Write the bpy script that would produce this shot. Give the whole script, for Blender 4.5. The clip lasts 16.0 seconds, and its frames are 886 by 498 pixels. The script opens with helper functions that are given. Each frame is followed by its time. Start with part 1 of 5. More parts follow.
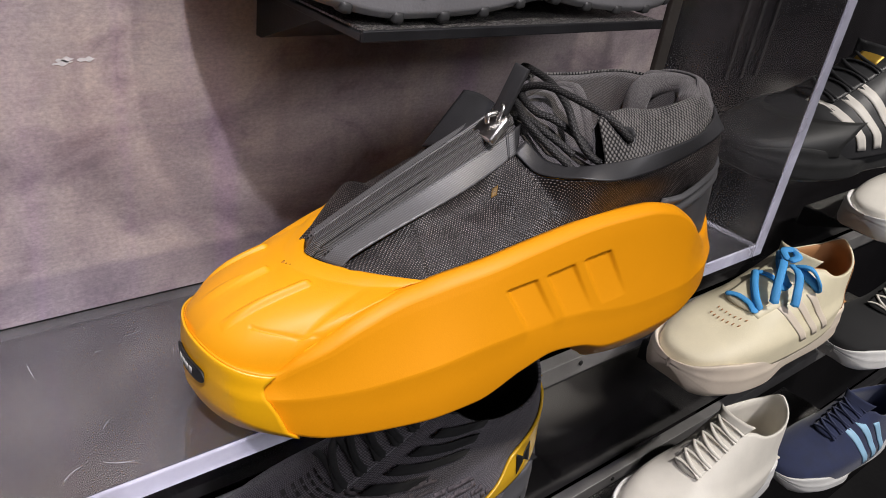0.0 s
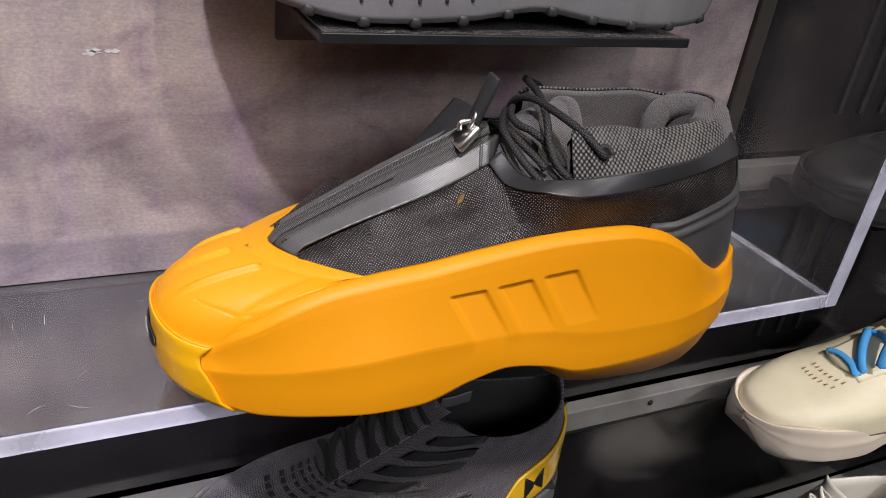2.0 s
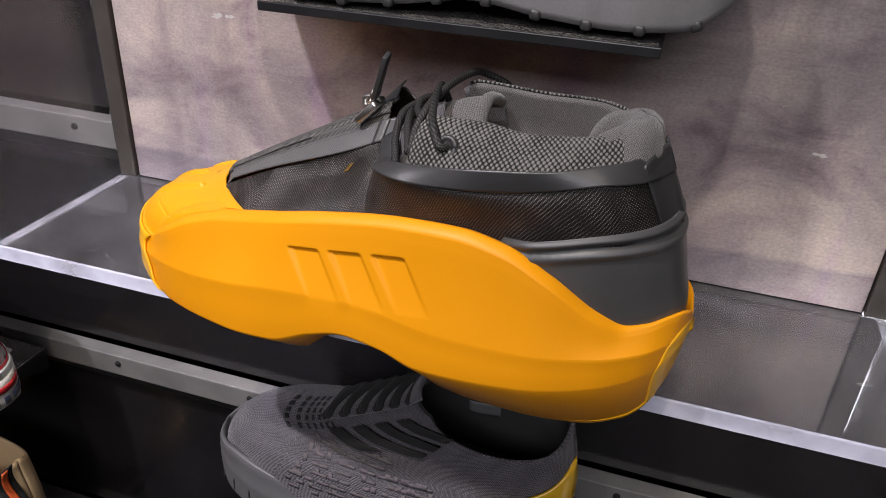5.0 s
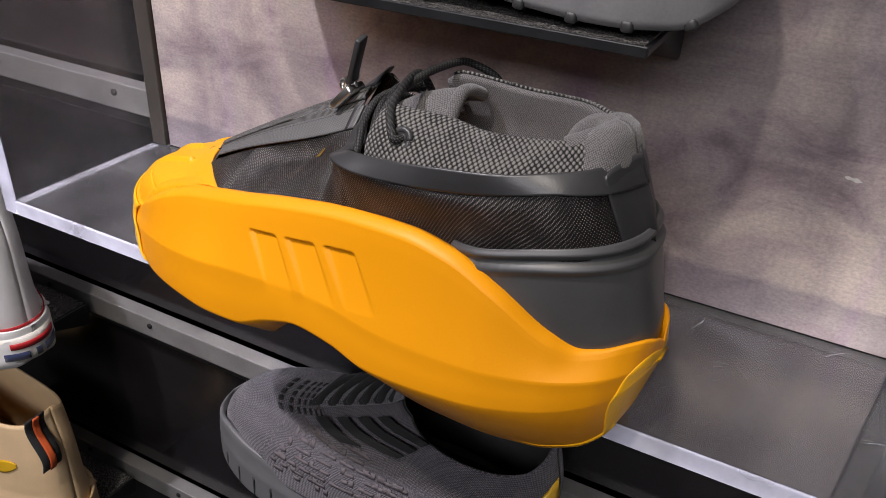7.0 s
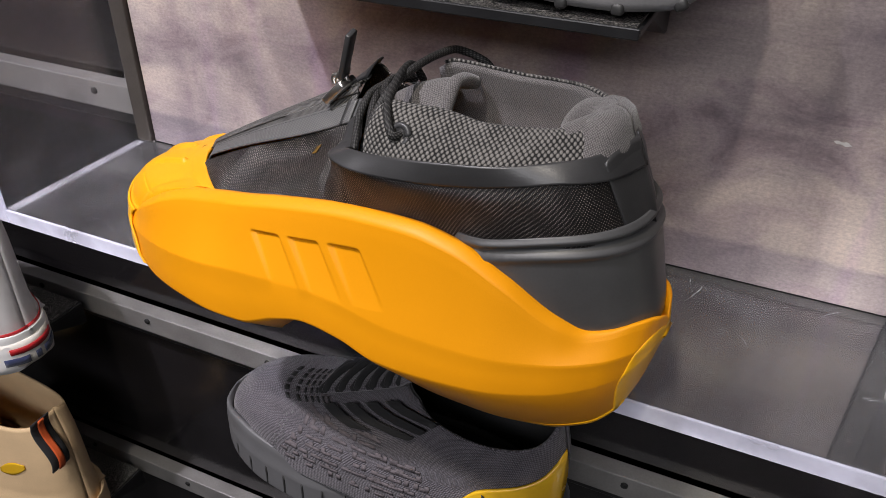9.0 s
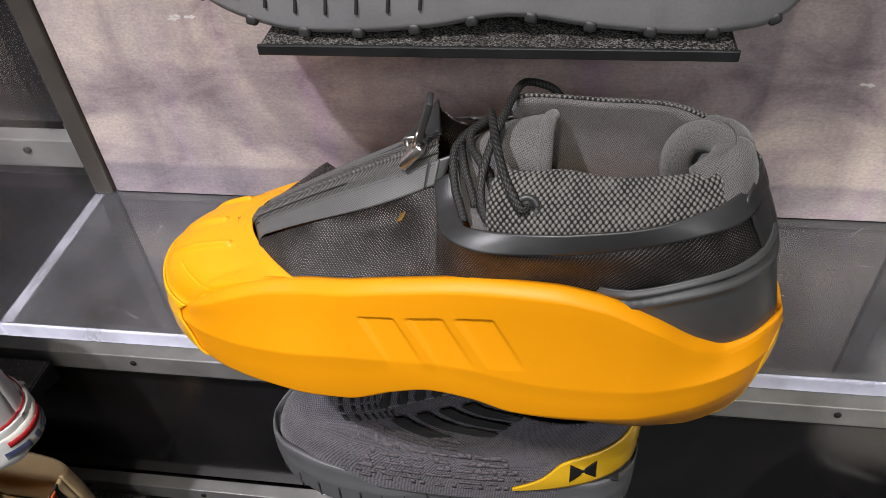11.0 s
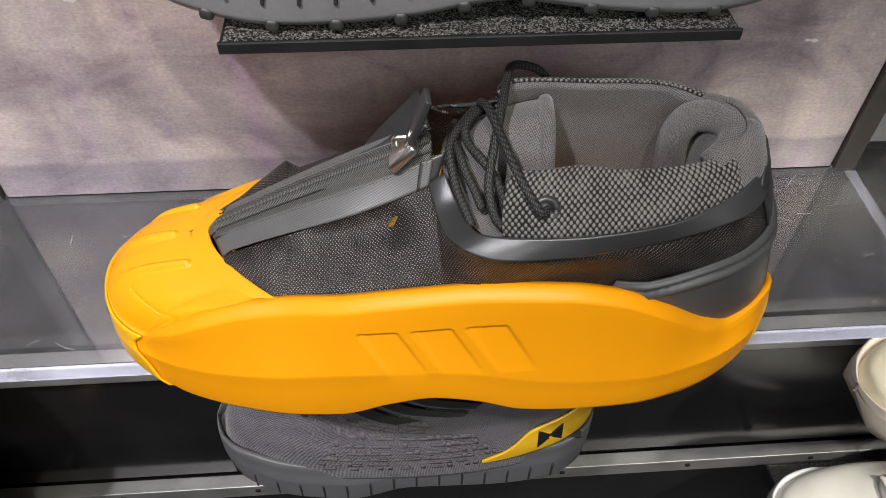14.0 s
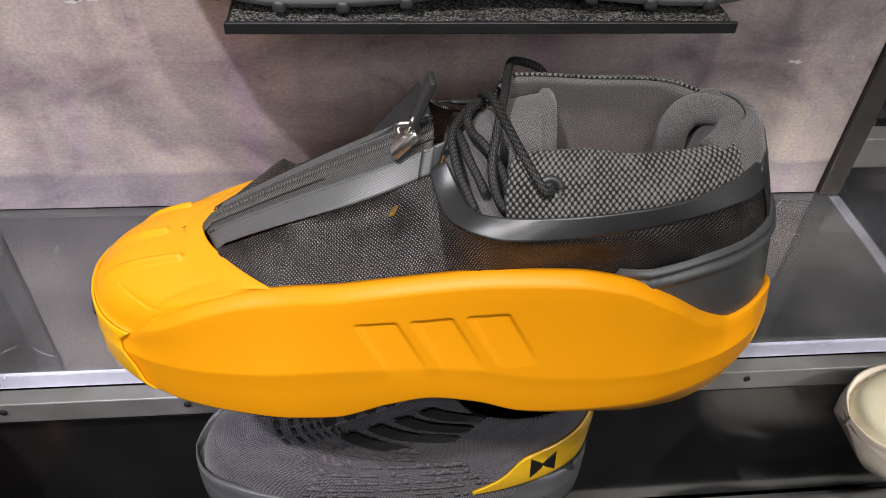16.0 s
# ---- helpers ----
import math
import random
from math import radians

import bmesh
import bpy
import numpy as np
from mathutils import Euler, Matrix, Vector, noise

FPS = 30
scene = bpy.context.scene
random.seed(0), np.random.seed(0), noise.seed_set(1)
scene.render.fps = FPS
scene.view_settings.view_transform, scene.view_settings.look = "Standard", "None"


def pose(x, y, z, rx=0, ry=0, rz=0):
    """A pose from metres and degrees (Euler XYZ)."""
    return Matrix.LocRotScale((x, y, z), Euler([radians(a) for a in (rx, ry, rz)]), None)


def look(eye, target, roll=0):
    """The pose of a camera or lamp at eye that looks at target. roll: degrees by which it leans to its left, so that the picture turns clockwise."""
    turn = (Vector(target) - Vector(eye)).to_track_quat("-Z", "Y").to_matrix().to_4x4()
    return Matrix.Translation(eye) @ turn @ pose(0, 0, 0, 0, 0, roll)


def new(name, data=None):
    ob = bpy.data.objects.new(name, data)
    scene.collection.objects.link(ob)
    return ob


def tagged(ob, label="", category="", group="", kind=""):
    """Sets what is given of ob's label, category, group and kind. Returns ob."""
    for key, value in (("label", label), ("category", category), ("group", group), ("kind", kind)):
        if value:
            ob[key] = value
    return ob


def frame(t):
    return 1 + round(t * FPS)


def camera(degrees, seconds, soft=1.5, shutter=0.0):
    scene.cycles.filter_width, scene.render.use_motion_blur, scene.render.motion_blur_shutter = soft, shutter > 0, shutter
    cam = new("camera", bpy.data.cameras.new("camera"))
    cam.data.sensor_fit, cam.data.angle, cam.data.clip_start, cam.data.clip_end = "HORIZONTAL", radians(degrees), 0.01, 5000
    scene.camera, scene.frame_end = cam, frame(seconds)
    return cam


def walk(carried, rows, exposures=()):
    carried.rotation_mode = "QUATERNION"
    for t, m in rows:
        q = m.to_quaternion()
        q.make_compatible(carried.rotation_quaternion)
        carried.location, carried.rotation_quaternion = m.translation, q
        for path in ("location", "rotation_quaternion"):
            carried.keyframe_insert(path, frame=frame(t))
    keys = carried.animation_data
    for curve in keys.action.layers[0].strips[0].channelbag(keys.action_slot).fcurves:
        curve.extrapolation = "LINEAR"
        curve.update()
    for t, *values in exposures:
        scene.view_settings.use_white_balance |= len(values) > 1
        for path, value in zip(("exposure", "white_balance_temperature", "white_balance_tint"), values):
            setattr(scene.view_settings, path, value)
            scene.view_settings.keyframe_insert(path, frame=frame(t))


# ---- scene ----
cam = camera(61.1, 16.0, soft=0.65)
PATH = [
    (0.0, -0.2613, -0.358, 0.2412, 61.49, -7.72, -38.34),
    (0.5, -0.2578, -0.3645, 0.2437, 61.64, -7.58, -36.85),
    (1.0, -0.246, -0.382, 0.2471, 61.78, -7.43, -34.03),
    (1.5, -0.2191, -0.3992, 0.2456, 61.67, -7.09, -29.53),
    (2.0, -0.1769, -0.4173, 0.2473, 61.44, -6.58, -23.47),
    (2.5, -0.1266, -0.4382, 0.2499, 61.14, -5.58, -16.06),
    (3.0, -0.0697, -0.4544, 0.254, 61.1, -4.49, -8.24),
    (3.5, -0.0137, -0.4655, 0.2515, 61.14, -3.55, -0.64),
    (4.0, 0.0418, -0.4684, 0.2503, 61.12, -2.84, 6.7),
    (6.5, 0.1719, -0.41, 0.2493, 59.68, -3.35, 26.03),
    (7.0, 0.1752, -0.4074, 0.2478, 59.46, -3.44, 27.0),
    (7.5, 0.177, -0.4061, 0.2474, 59.24, -3.48, 27.38),
    (8.0, 0.1765, -0.4072, 0.2487, 58.95, -3.26, 27.22),
    (8.5, 0.1748, -0.4085, 0.2504, 58.3, -2.5, 26.24),
    (9.0, 0.1655, -0.4087, 0.2589, 56.94, -1.1, 24.08),
    (9.5, 0.1393, -0.4055, 0.2759, 54.67, 0.73, 20.78),
    (10.0, 0.1047, -0.4, 0.2947, 52.04, 2.32, 16.41),
    (12.5, -0.0119, -0.3614, 0.3357, 42.75, 1.24, -1.54),
    (13.0, -0.0167, -0.3536, 0.3335, 42.1, 0.6, -2.71),
    (13.5, -0.0191, -0.3496, 0.3309, 41.73, -0.05, -3.43),
    (14.0, -0.0202, -0.3496, 0.3295, 41.68, -0.69, -3.91),
    (14.5, -0.0232, -0.3503, 0.3269, 42.15, -1.3, -4.26),
    (15.0, -0.0256, -0.3562, 0.3241, 43.28, -1.78, -4.48),
    (15.5, -0.0295, -0.3633, 0.3135, 45.11, -2.13, -4.74),
    (16.0, -0.0319, -0.3721, 0.3008, 47.56, -2.34, -4.93),
]
walk(cam, [(t, pose(*p)) for t, *p in PATH], [(0, 0.01, 6500, 10), (4, 0.17, 6500, 10), (8, 0.30, 6500, 9), (10.2, 0.30, 6500, 6), (12.5, 0.31, 6500, 2), (16, 0.20, 6500, 4)])

# ---------------------------------------------------------------- light
world = bpy.data.worlds.new("store_air")
world.use_nodes = True
scene.world = world
world.node_tree.nodes["Background"].inputs[0].default_value = (0.80, 0.82, 1.0, 1)
world.node_tree.nodes["Background"].inputs[1].default_value = 0.04


def spot(name, eye, target, watts, radius, angle, color):
    lamp = bpy.data.lights.new(name, "SPOT")
    lamp.energy, lamp.shadow_soft_size, lamp.spot_size, lamp.spot_blend, lamp.color = watts, radius, radians(angle), 1.0, color
    ob = new(name, lamp)
    ob.matrix_world = look(eye, target)
    return ob


def fill_lamp(name, eye, target, watts, wide, deep, color):
    lamp = bpy.data.lights.new(name, "AREA")
    lamp.shape, lamp.size, lamp.size_y, lamp.energy, lamp.color = "RECTANGLE", wide, deep, watts, color
    ob = new(name, lamp)
    ob.matrix_world = look(eye, target)
    return ob


spot("ceiling_spot_cool", (-0.54, -0.82, 1.52), (-0.20, -0.08, 0.02), 102, 0.028, 36, (0.95, 0.90, 1.0))
spot("ceiling_spot_warm", (-0.04, -0.95, 1.52), (-0.12, -0.08, 0.02), 43, 0.028, 40, (1.0, 0.90, 0.78))
# added spot that brightens the eastern shoes, not a known lamp
spot("ceiling_spot_east", (1.10, -1.05, 1.52), (0.70, -0.08, -0.14), 155, 0.030, 31, (1.0, 0.95, 0.90))
# broad fill added in front to lift the shadows; no real fixture
fill_lamp("ceiling_panel", (0.2, -2.2, 1.40), (0.0, -0.2, 0.0), 27.0, 1.8, 0.7, (0.97, 0.95, 1.0))

# ---------------------------------------------------------------- materials


def material(name, base, rough=0.5, metal=0.0, vary=0.15, vscale=30.0, bump=0.0, bscale=300.0, spec=0.5, coat=0.0, second=None, sheen=0.0):
    """Procedural surface: colour that varies at two scales, fine relief, uneven gloss."""
    m = bpy.data.materials.new(name)
    m.use_nodes = True
    nt = m.node_tree
    b = nt.nodes["Principled BSDF"]
    b.inputs["Metallic"].default_value = metal
    b.inputs["Specular IOR Level"].default_value = spec
    b.inputs["Coat Weight"].default_value = coat
    b.inputs["Coat Roughness"].default_value = 0.15
    b.inputs["Sheen Weight"].default_value = sheen
    co = nt.nodes.new("ShaderNodeTexCoord")
    n1 = nt.nodes.new("ShaderNodeTexNoise")
    n1.inputs["Scale"].default_value, n1.inputs["Detail"].default_value = vscale, 6
    n2 = nt.nodes.new("ShaderNodeTexNoise")
    n2.inputs["Scale"].default_value, n2.inputs["Detail"].default_value = bscale, 3
    nt.links.new(co.outputs["Object"], n1.inputs["Vector"])
    nt.links.new(co.outputs["Object"], n2.inputs["Vector"])
    add = nt.nodes.new("ShaderNodeMath")
    add.operation = "MULTIPLY_ADD"
    nt.links.new(n2.outputs["Fac"], add.inputs[0])
    add.inputs[1].default_value = 0.35
    nt.links.new(n1.outputs["Fac"], add.inputs[2])
    ramp = nt.nodes.new("ShaderNodeValToRGB")
    ramp.color_ramp.elements[0].position, ramp.color_ramp.elements[1].position = 0.45, 0.9
    second = second or tuple(min(1.0, c * (1 + vary)) for c in base)
    ramp.color_ramp.elements[0].color = (*[c * (1 - vary) for c in base], 1)
    ramp.color_ramp.elements[1].color = (*second, 1)
    nt.links.new(add.outputs[0], ramp.inputs[0])
    nt.links.new(ramp.outputs[0], b.inputs["Base Color"])
    rr = nt.nodes.new("ShaderNodeMapRange")
    rr.inputs["To Min"].default_value, rr.inputs["To Max"].default_value = max(0.02, rough - 0.08), min(1, rough + 0.08)
    nt.links.new(n1.outputs["Fac"], rr.inputs["Value"])
    nt.links.new(rr.outputs[0], b.inputs["Roughness"])
    if bump:
        bp = nt.nodes.new("ShaderNodeBump")
        bp.inputs["Strength"].default_value, bp.inputs["Distance"].default_value = bump, 0.0005
        nt.links.new(n2.outputs["Fac"], bp.inputs["Height"])
        nt.links.new(bp.outputs[0], b.inputs["Normal"])
    return m


def woven(name, dark, light, pitch, depth, rough=0.7, turn=45.0, stretch=1.0, spec=0.4, sheen=0.0, edge=(0.15, 0.55), jitter=0.15):
    """A knit or mesh: rounded stitches on the surface's own metric coordinates."""
    m = bpy.data.materials.new(name)
    m.use_nodes = True
    nt = m.node_tree
    b = nt.nodes["Principled BSDF"]
    b.inputs["Roughness"].default_value, b.inputs["Specular IOR Level"].default_value = rough, spec
    b.inputs["Sheen Weight"].default_value = sheen
    uv = nt.nodes.new("ShaderNodeUVMap")
    uv.uv_map = "metres"
    mp = nt.nodes.new("ShaderNodeMapping")
    mp.inputs["Rotation"].default_value = (0, 0, radians(turn))
    mp.inputs["Scale"].default_value = (1 / pitch, stretch / pitch, 1)
    nt.links.new(uv.outputs[0], mp.inputs[0])
    v = nt.nodes.new("ShaderNodeTexVoronoi")
    v.voronoi_dimensions = "2D"
    v.inputs["Scale"].default_value, v.inputs["Randomness"].default_value = 1.0, jitter
    nt.links.new(mp.outputs[0], v.inputs["Vector"])
    big = nt.nodes.new("ShaderNodeTexNoise")
    big.inputs["Scale"].default_value, big.inputs["Detail"].default_value = 60, 4
    nt.links.new(uv.outputs[0], big.inputs["Vector"])
    ad = nt.nodes.new("ShaderNodeMath")
    ad.operation = "MULTIPLY_ADD"
    ad.inputs[1].default_value = 0.35
    nt.links.new(big.outputs["Fac"], ad.inputs[0])
    nt.links.new(v.outputs["Distance"], ad.inputs[2])
    ramp = nt.nodes.new("ShaderNodeValToRGB")
    ramp.color_ramp.elements[0].position, ramp.color_ramp.elements[1].position = edge[0] + 0.17, edge[1] + 0.17
    ramp.color_ramp.elements[0].color, ramp.color_ramp.elements[1].color = (*light, 1), (*dark, 1)
    nt.links.new(ad.outputs[0], ramp.inputs[0])
    nt.links.new(ramp.outputs[0], b.inputs["Base Color"])
    bp = nt.nodes.new("ShaderNodeBump")
    bp.invert = True
    bp.inputs["Strength"].default_value, bp.inputs["Distance"].default_value = 0.9, depth
    nt.links.new(v.outputs["Distance"], bp.inputs["Height"])
    nt.links.new(bp.outputs[0], b.inputs["Normal"])
    return m


def ribbed(name, base, light, pitch, rough=0.6, across="X"):
    """Fine parallel ribs along one metric direction (zip coils, lace braid)."""
    m = bpy.data.materials.new(name)
    m.use_nodes = True
    nt = m.node_tree
    b = nt.nodes["Principled BSDF"]
    b.inputs["Roughness"].default_value = rough
    uv = nt.nodes.new("ShaderNodeUVMap")
    uv.uv_map = "metres"
    wv = nt.nodes.new("ShaderNodeTexWave")
    wv.bands_direction = across
    wv.inputs["Scale"].default_value = 0.314 / pitch
    wv.inputs["Distortion"].default_value = 0.6
    nt.links.new(uv.outputs[0], wv.inputs["Vector"])
    ramp = nt.nodes.new("ShaderNodeValToRGB")
    ramp.color_ramp.elements[0].color, ramp.color_ramp.elements[1].color = (*base, 1), (*light, 1)
    nt.links.new(wv.outputs["Fac"], ramp.inputs[0])
    nt.links.new(ramp.outputs[0], b.inputs["Base Color"])
    bp = nt.nodes.new("ShaderNodeBump")
    bp.inputs["Strength"].default_value, bp.inputs["Distance"].default_value = 0.8, pitch * 0.4
    nt.links.new(wv.outputs["Fac"], bp.inputs["Height"])
    nt.links.new(bp.outputs[0], b.inputs["Normal"])
    return m


def glass(name, color, rough, ior):
    m = bpy.data.materials.new(name)
    m.use_nodes = True
    b = m.node_tree.nodes["Principled BSDF"]
    b.inputs["Base Color"].default_value = (*color, 1)
    b.inputs["Transmission Weight"].default_value = 1.0
    b.inputs["Roughness"].default_value, b.inputs["IOR"].default_value = rough, ior
    return m


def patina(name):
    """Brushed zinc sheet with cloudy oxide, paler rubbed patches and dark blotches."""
    m = bpy.data.materials.new(name)
    m.use_nodes = True
    nt = m.node_tree
    b = nt.nodes["Principled BSDF"]
    b.inputs["Metallic"].default_value = 0.25
    co = nt.nodes.new("ShaderNodeTexCoord")
    mp = nt.nodes.new("ShaderNodeMapping")
    mp.inputs["Scale"].default_value = (1.0, 1.0, 1.5)
    nt.links.new(co.outputs["Object"], mp.inputs[0])

    def cloud(scale, detail, rough, distort=0.0):
        n = nt.nodes.new("ShaderNodeTexNoise")
        n.inputs["Scale"].default_value, n.inputs["Detail"].default_value = scale, detail
        n.inputs["Roughness"].default_value, n.inputs["Distortion"].default_value = rough, distort
        nt.links.new(mp.outputs[0], n.inputs["Vector"])
        return n.outputs["Fac"]

    def streaks():
        m2 = nt.nodes.new("ShaderNodeMapping")
        m2.inputs["Scale"].default_value = (7.0, 1.0, 60.0)
        nt.links.new(co.outputs["Object"], m2.inputs[0])
        n = nt.nodes.new("ShaderNodeTexNoise")
        n.inputs["Scale"].default_value, n.inputs["Detail"].default_value = 1.0, 6
        nt.links.new(m2.outputs[0], n.inputs["Vector"])
        return n.outputs["Fac"]

    def ramped(src, stops):
        r = nt.nodes.new("ShaderNodeValToRGB")
        r.color_ramp.elements[0].position, r.color_ramp.elements[1].position = stops[0][0], stops[-1][0]
        r.color_ramp.elements[0].color, r.color_ramp.elements[1].color = (*stops[0][1], 1), (*stops[-1][1], 1)
        for p, c in stops[1:-1]:
            r.color_ramp.elements.new(p).color = (*c, 1)
        nt.links.new(src, r.inputs[0])
        return r.outputs[0]

    def mix(fac, a, c, mode="MIX"):
        x = nt.nodes.new("ShaderNodeMix")
        x.data_type, x.blend_type = "RGBA", mode
        if isinstance(fac, float):
            x.inputs[0].default_value = fac
        else:
            nt.links.new(fac, x.inputs[0])
        nt.links.new(a, x.inputs[6])
        nt.links.new(c, x.inputs[7])
        return x.outputs[2]
    base = ramped(cloud(7, 9, 0.62, 0.6), [(0.3, (0.185, 0.158, 0.175)), (0.50, (0.385, 0.330, 0.325)), (0.70, (0.62, 0.535, 0.47))])
    blots = ramped(cloud(15, 6, 0.55, 1.4), [(0.30, (0.60, 0.56, 0.62)), (0.40, (0.86, 0.83, 0.88)), (0.50, (1, 1, 1)), (0.68, (1.0, 1.0, 1.0)), (0.76, (1.16, 1.14, 1.10))])
    streak = ramped(streaks(), [(0.3, (0.93, 0.925, 0.93)), (0.7, (1.06, 1.055, 1.05))])
    # dark and purple vertical bands put post shadows and tinted light into the colour
    m3 = nt.nodes.new("ShaderNodeMapping")
    m3.inputs["Scale"].default_value = (24.0, 1.0, 1.6)
    nt.links.new(co.outputs["Object"], m3.inputs[0])
    n3 = nt.nodes.new("ShaderNodeTexNoise")
    n3.inputs["Scale"].default_value, n3.inputs["Detail"].default_value = 1.0, 3
    nt.links.new(m3.outputs[0], n3.inputs["Vector"])
    runs = ramped(n3.outputs["Fac"], [(0.30, (0.74, 0.71, 0.76)), (0.46, (1.0, 0.99, 0.98)), (0.56, (1.0, 1.0, 1.0)), (0.70, (0.98, 0.88, 1.06))])
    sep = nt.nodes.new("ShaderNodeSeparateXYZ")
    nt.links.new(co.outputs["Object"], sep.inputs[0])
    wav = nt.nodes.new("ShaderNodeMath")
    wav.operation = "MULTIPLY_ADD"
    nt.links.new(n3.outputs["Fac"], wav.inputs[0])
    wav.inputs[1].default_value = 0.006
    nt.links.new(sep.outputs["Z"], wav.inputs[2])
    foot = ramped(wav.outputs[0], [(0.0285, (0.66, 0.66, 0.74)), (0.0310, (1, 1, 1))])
    grains = nt.nodes.new("ShaderNodeMapping")
    grains.inputs["Scale"].default_value = (60.0, 1.0, 900.0)
    nt.links.new(co.outputs["Object"], grains.inputs[0])
    n4 = nt.nodes.new("ShaderNodeTexNoise")
    n4.inputs["Scale"].default_value, n4.inputs["Detail"].default_value = 1.0, 4
    nt.links.new(grains.outputs[0], n4.inputs["Vector"])
    fine = ramped(n4.outputs["Fac"], [(0.3, (0.94, 0.94, 0.945)), (0.7, (1.05, 1.05, 1.045))])
    scuff = ramped(cloud(420, 5, 0.7), [(0.33, (0.80, 0.80, 0.81)), (0.67, (1.18, 1.17, 1.16))])
    color = mix(1.0, mix(1.0, mix(1.0, base, blots, "MULTIPLY"), scuff, "MULTIPLY"), streak, "MULTIPLY")
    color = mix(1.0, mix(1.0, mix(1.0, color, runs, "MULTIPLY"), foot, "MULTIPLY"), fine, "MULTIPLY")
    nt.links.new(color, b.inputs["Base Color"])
    rr = nt.nodes.new("ShaderNodeMapRange")
    rr.inputs["To Min"].default_value, rr.inputs["To Max"].default_value = 0.38, 0.62
    nt.links.new(cloud(30, 5, 0.6), rr.inputs["Value"])
    nt.links.new(rr.outputs[0], b.inputs["Roughness"])
    bp = nt.nodes.new("ShaderNodeBump")
    bp.inputs["Strength"].default_value, bp.inputs["Distance"].default_value = 0.25, 0.0004
    nt.links.new(cloud(700, 2, 0.6), bp.inputs["Height"])
    nt.links.new(bp.outputs[0], b.inputs["Normal"])
    return m


def glitter(name):
    """Black grit top with bright mica flakes."""
    m = bpy.data.materials.new(name)
    m.use_nodes = True
    nt = m.node_tree
    b = nt.nodes["Principled BSDF"]
    co = nt.nodes.new("ShaderNodeTexCoord")
    v = nt.nodes.new("ShaderNodeTexVoronoi")
    v.inputs["Scale"].default_value = 1500
    nt.links.new(co.outputs["Object"], v.inputs["Vector"])
    ramp = nt.nodes.new("ShaderNodeValToRGB")
    ramp.color_ramp.elements[0].position, ramp.color_ramp.elements[1].position = 0.42, 0.90
    ramp.color_ramp.elements[0].color, ramp.color_ramp.elements[1].color = (0.022, 0.022, 0.022, 1), (0.55, 0.53, 0.50, 1)
    nt.links.new(v.outputs["Color"], ramp.inputs[0])
    nt.links.new(ramp.outputs[0], b.inputs["Base Color"])
    b.inputs["Metallic"].default_value, b.inputs["Roughness"].default_value = 0.6, 0.35
    bp = nt.nodes.new("ShaderNodeBump")
    bp.inputs["Strength"].default_value, bp.inputs["Distance"].default_value = 1.0, 0.0008
    nt.links.new(v.outputs["Color"], bp.inputs["Height"])
    nt.links.new(bp.outputs[0], b.inputs["Normal"])
    return m




def hazed(name, haze, ior, color):
    """Clear acrylic with a share of scratch haze that scatters light."""
    m = glass(name, (0.985, 0.985, 1.0), 0.0, ior)
    nt = m.node_tree
    out, b = nt.nodes["Material Output"], nt.nodes["Principled BSDF"]
    d = nt.nodes.new("ShaderNodeBsdfDiffuse")
    d.inputs["Color"].default_value = (*color, 1)
    mx = nt.nodes.new("ShaderNodeMixShader")
    co = nt.nodes.new("ShaderNodeTexCoord")
    n = nt.nodes.new("ShaderNodeTexNoise")
    n.inputs["Scale"].default_value, n.inputs["Detail"].default_value = 22, 8
    nt.links.new(co.outputs["Object"], n.inputs["Vector"])
    r = nt.nodes.new("ShaderNodeMapRange")
    r.inputs["From Min"].default_value, r.inputs["From Max"].default_value = 0.3, 0.75
    r.inputs["To Min"].default_value, r.inputs["To Max"].default_value = haze * 0.5, haze * 1.6
    nt.links.new(n.outputs["Fac"], r.inputs["Value"])
    nt.links.new(r.outputs[0], mx.inputs[0])
    nt.links.new(b.outputs[0], mx.inputs[1])
    nt.links.new(d.outputs[0], mx.inputs[2])
    nt.links.new(mx.outputs[0], out.inputs["Surface"])
    return m


ACRYLIC = hazed("scratched_acrylic", 0.029, 1.70, (0.8, 0.8, 0.86))
PANE = hazed("clear_acrylic_pane", 0.015, 1.49, (0.8, 0.8, 0.86))
EDGE = hazed("sawn_acrylic_edge", 0.42, 1.49, (0.72, 0.72, 0.84))
GLUE = hazed("glued_acrylic_seam", 0.10, 1.49, (0.72, 0.72, 0.84))
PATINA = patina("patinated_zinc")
BLACK_PANEL = material("black_gloss_panel", (0.012, 0.011, 0.012), 0.16, 0, 0.3, 12, 0.05, 400)
UPRIGHT = material("dark_bronze_upright", (0.055, 0.048, 0.042), 0.45, 0.3, 0.2, 40, 0.1, 500)
RAIL = material("grey_steel_rail", (0.27, 0.262, 0.258), 0.42, 0.5, 0.2, 25, 0.1, 500)
BLACK_STEEL = material("black_powder_steel", (0.014, 0.014, 0.015), 0.35, 0, 0.3, 40, 0.2, 900)
GRIT = glitter("glitter_grit")
STORE = material("store_wall_paint", (0.10, 0.095, 0.10), 0.8, 0, 0.1, 2, 0.1, 80)
STORE_FLOOR = material("store_floor", (0.12, 0.115, 0.11), 0.5, 0, 0.2, 3, 0.1, 80)
HOLE = material("dark_hole", (0.004, 0.004, 0.004), 0.8)

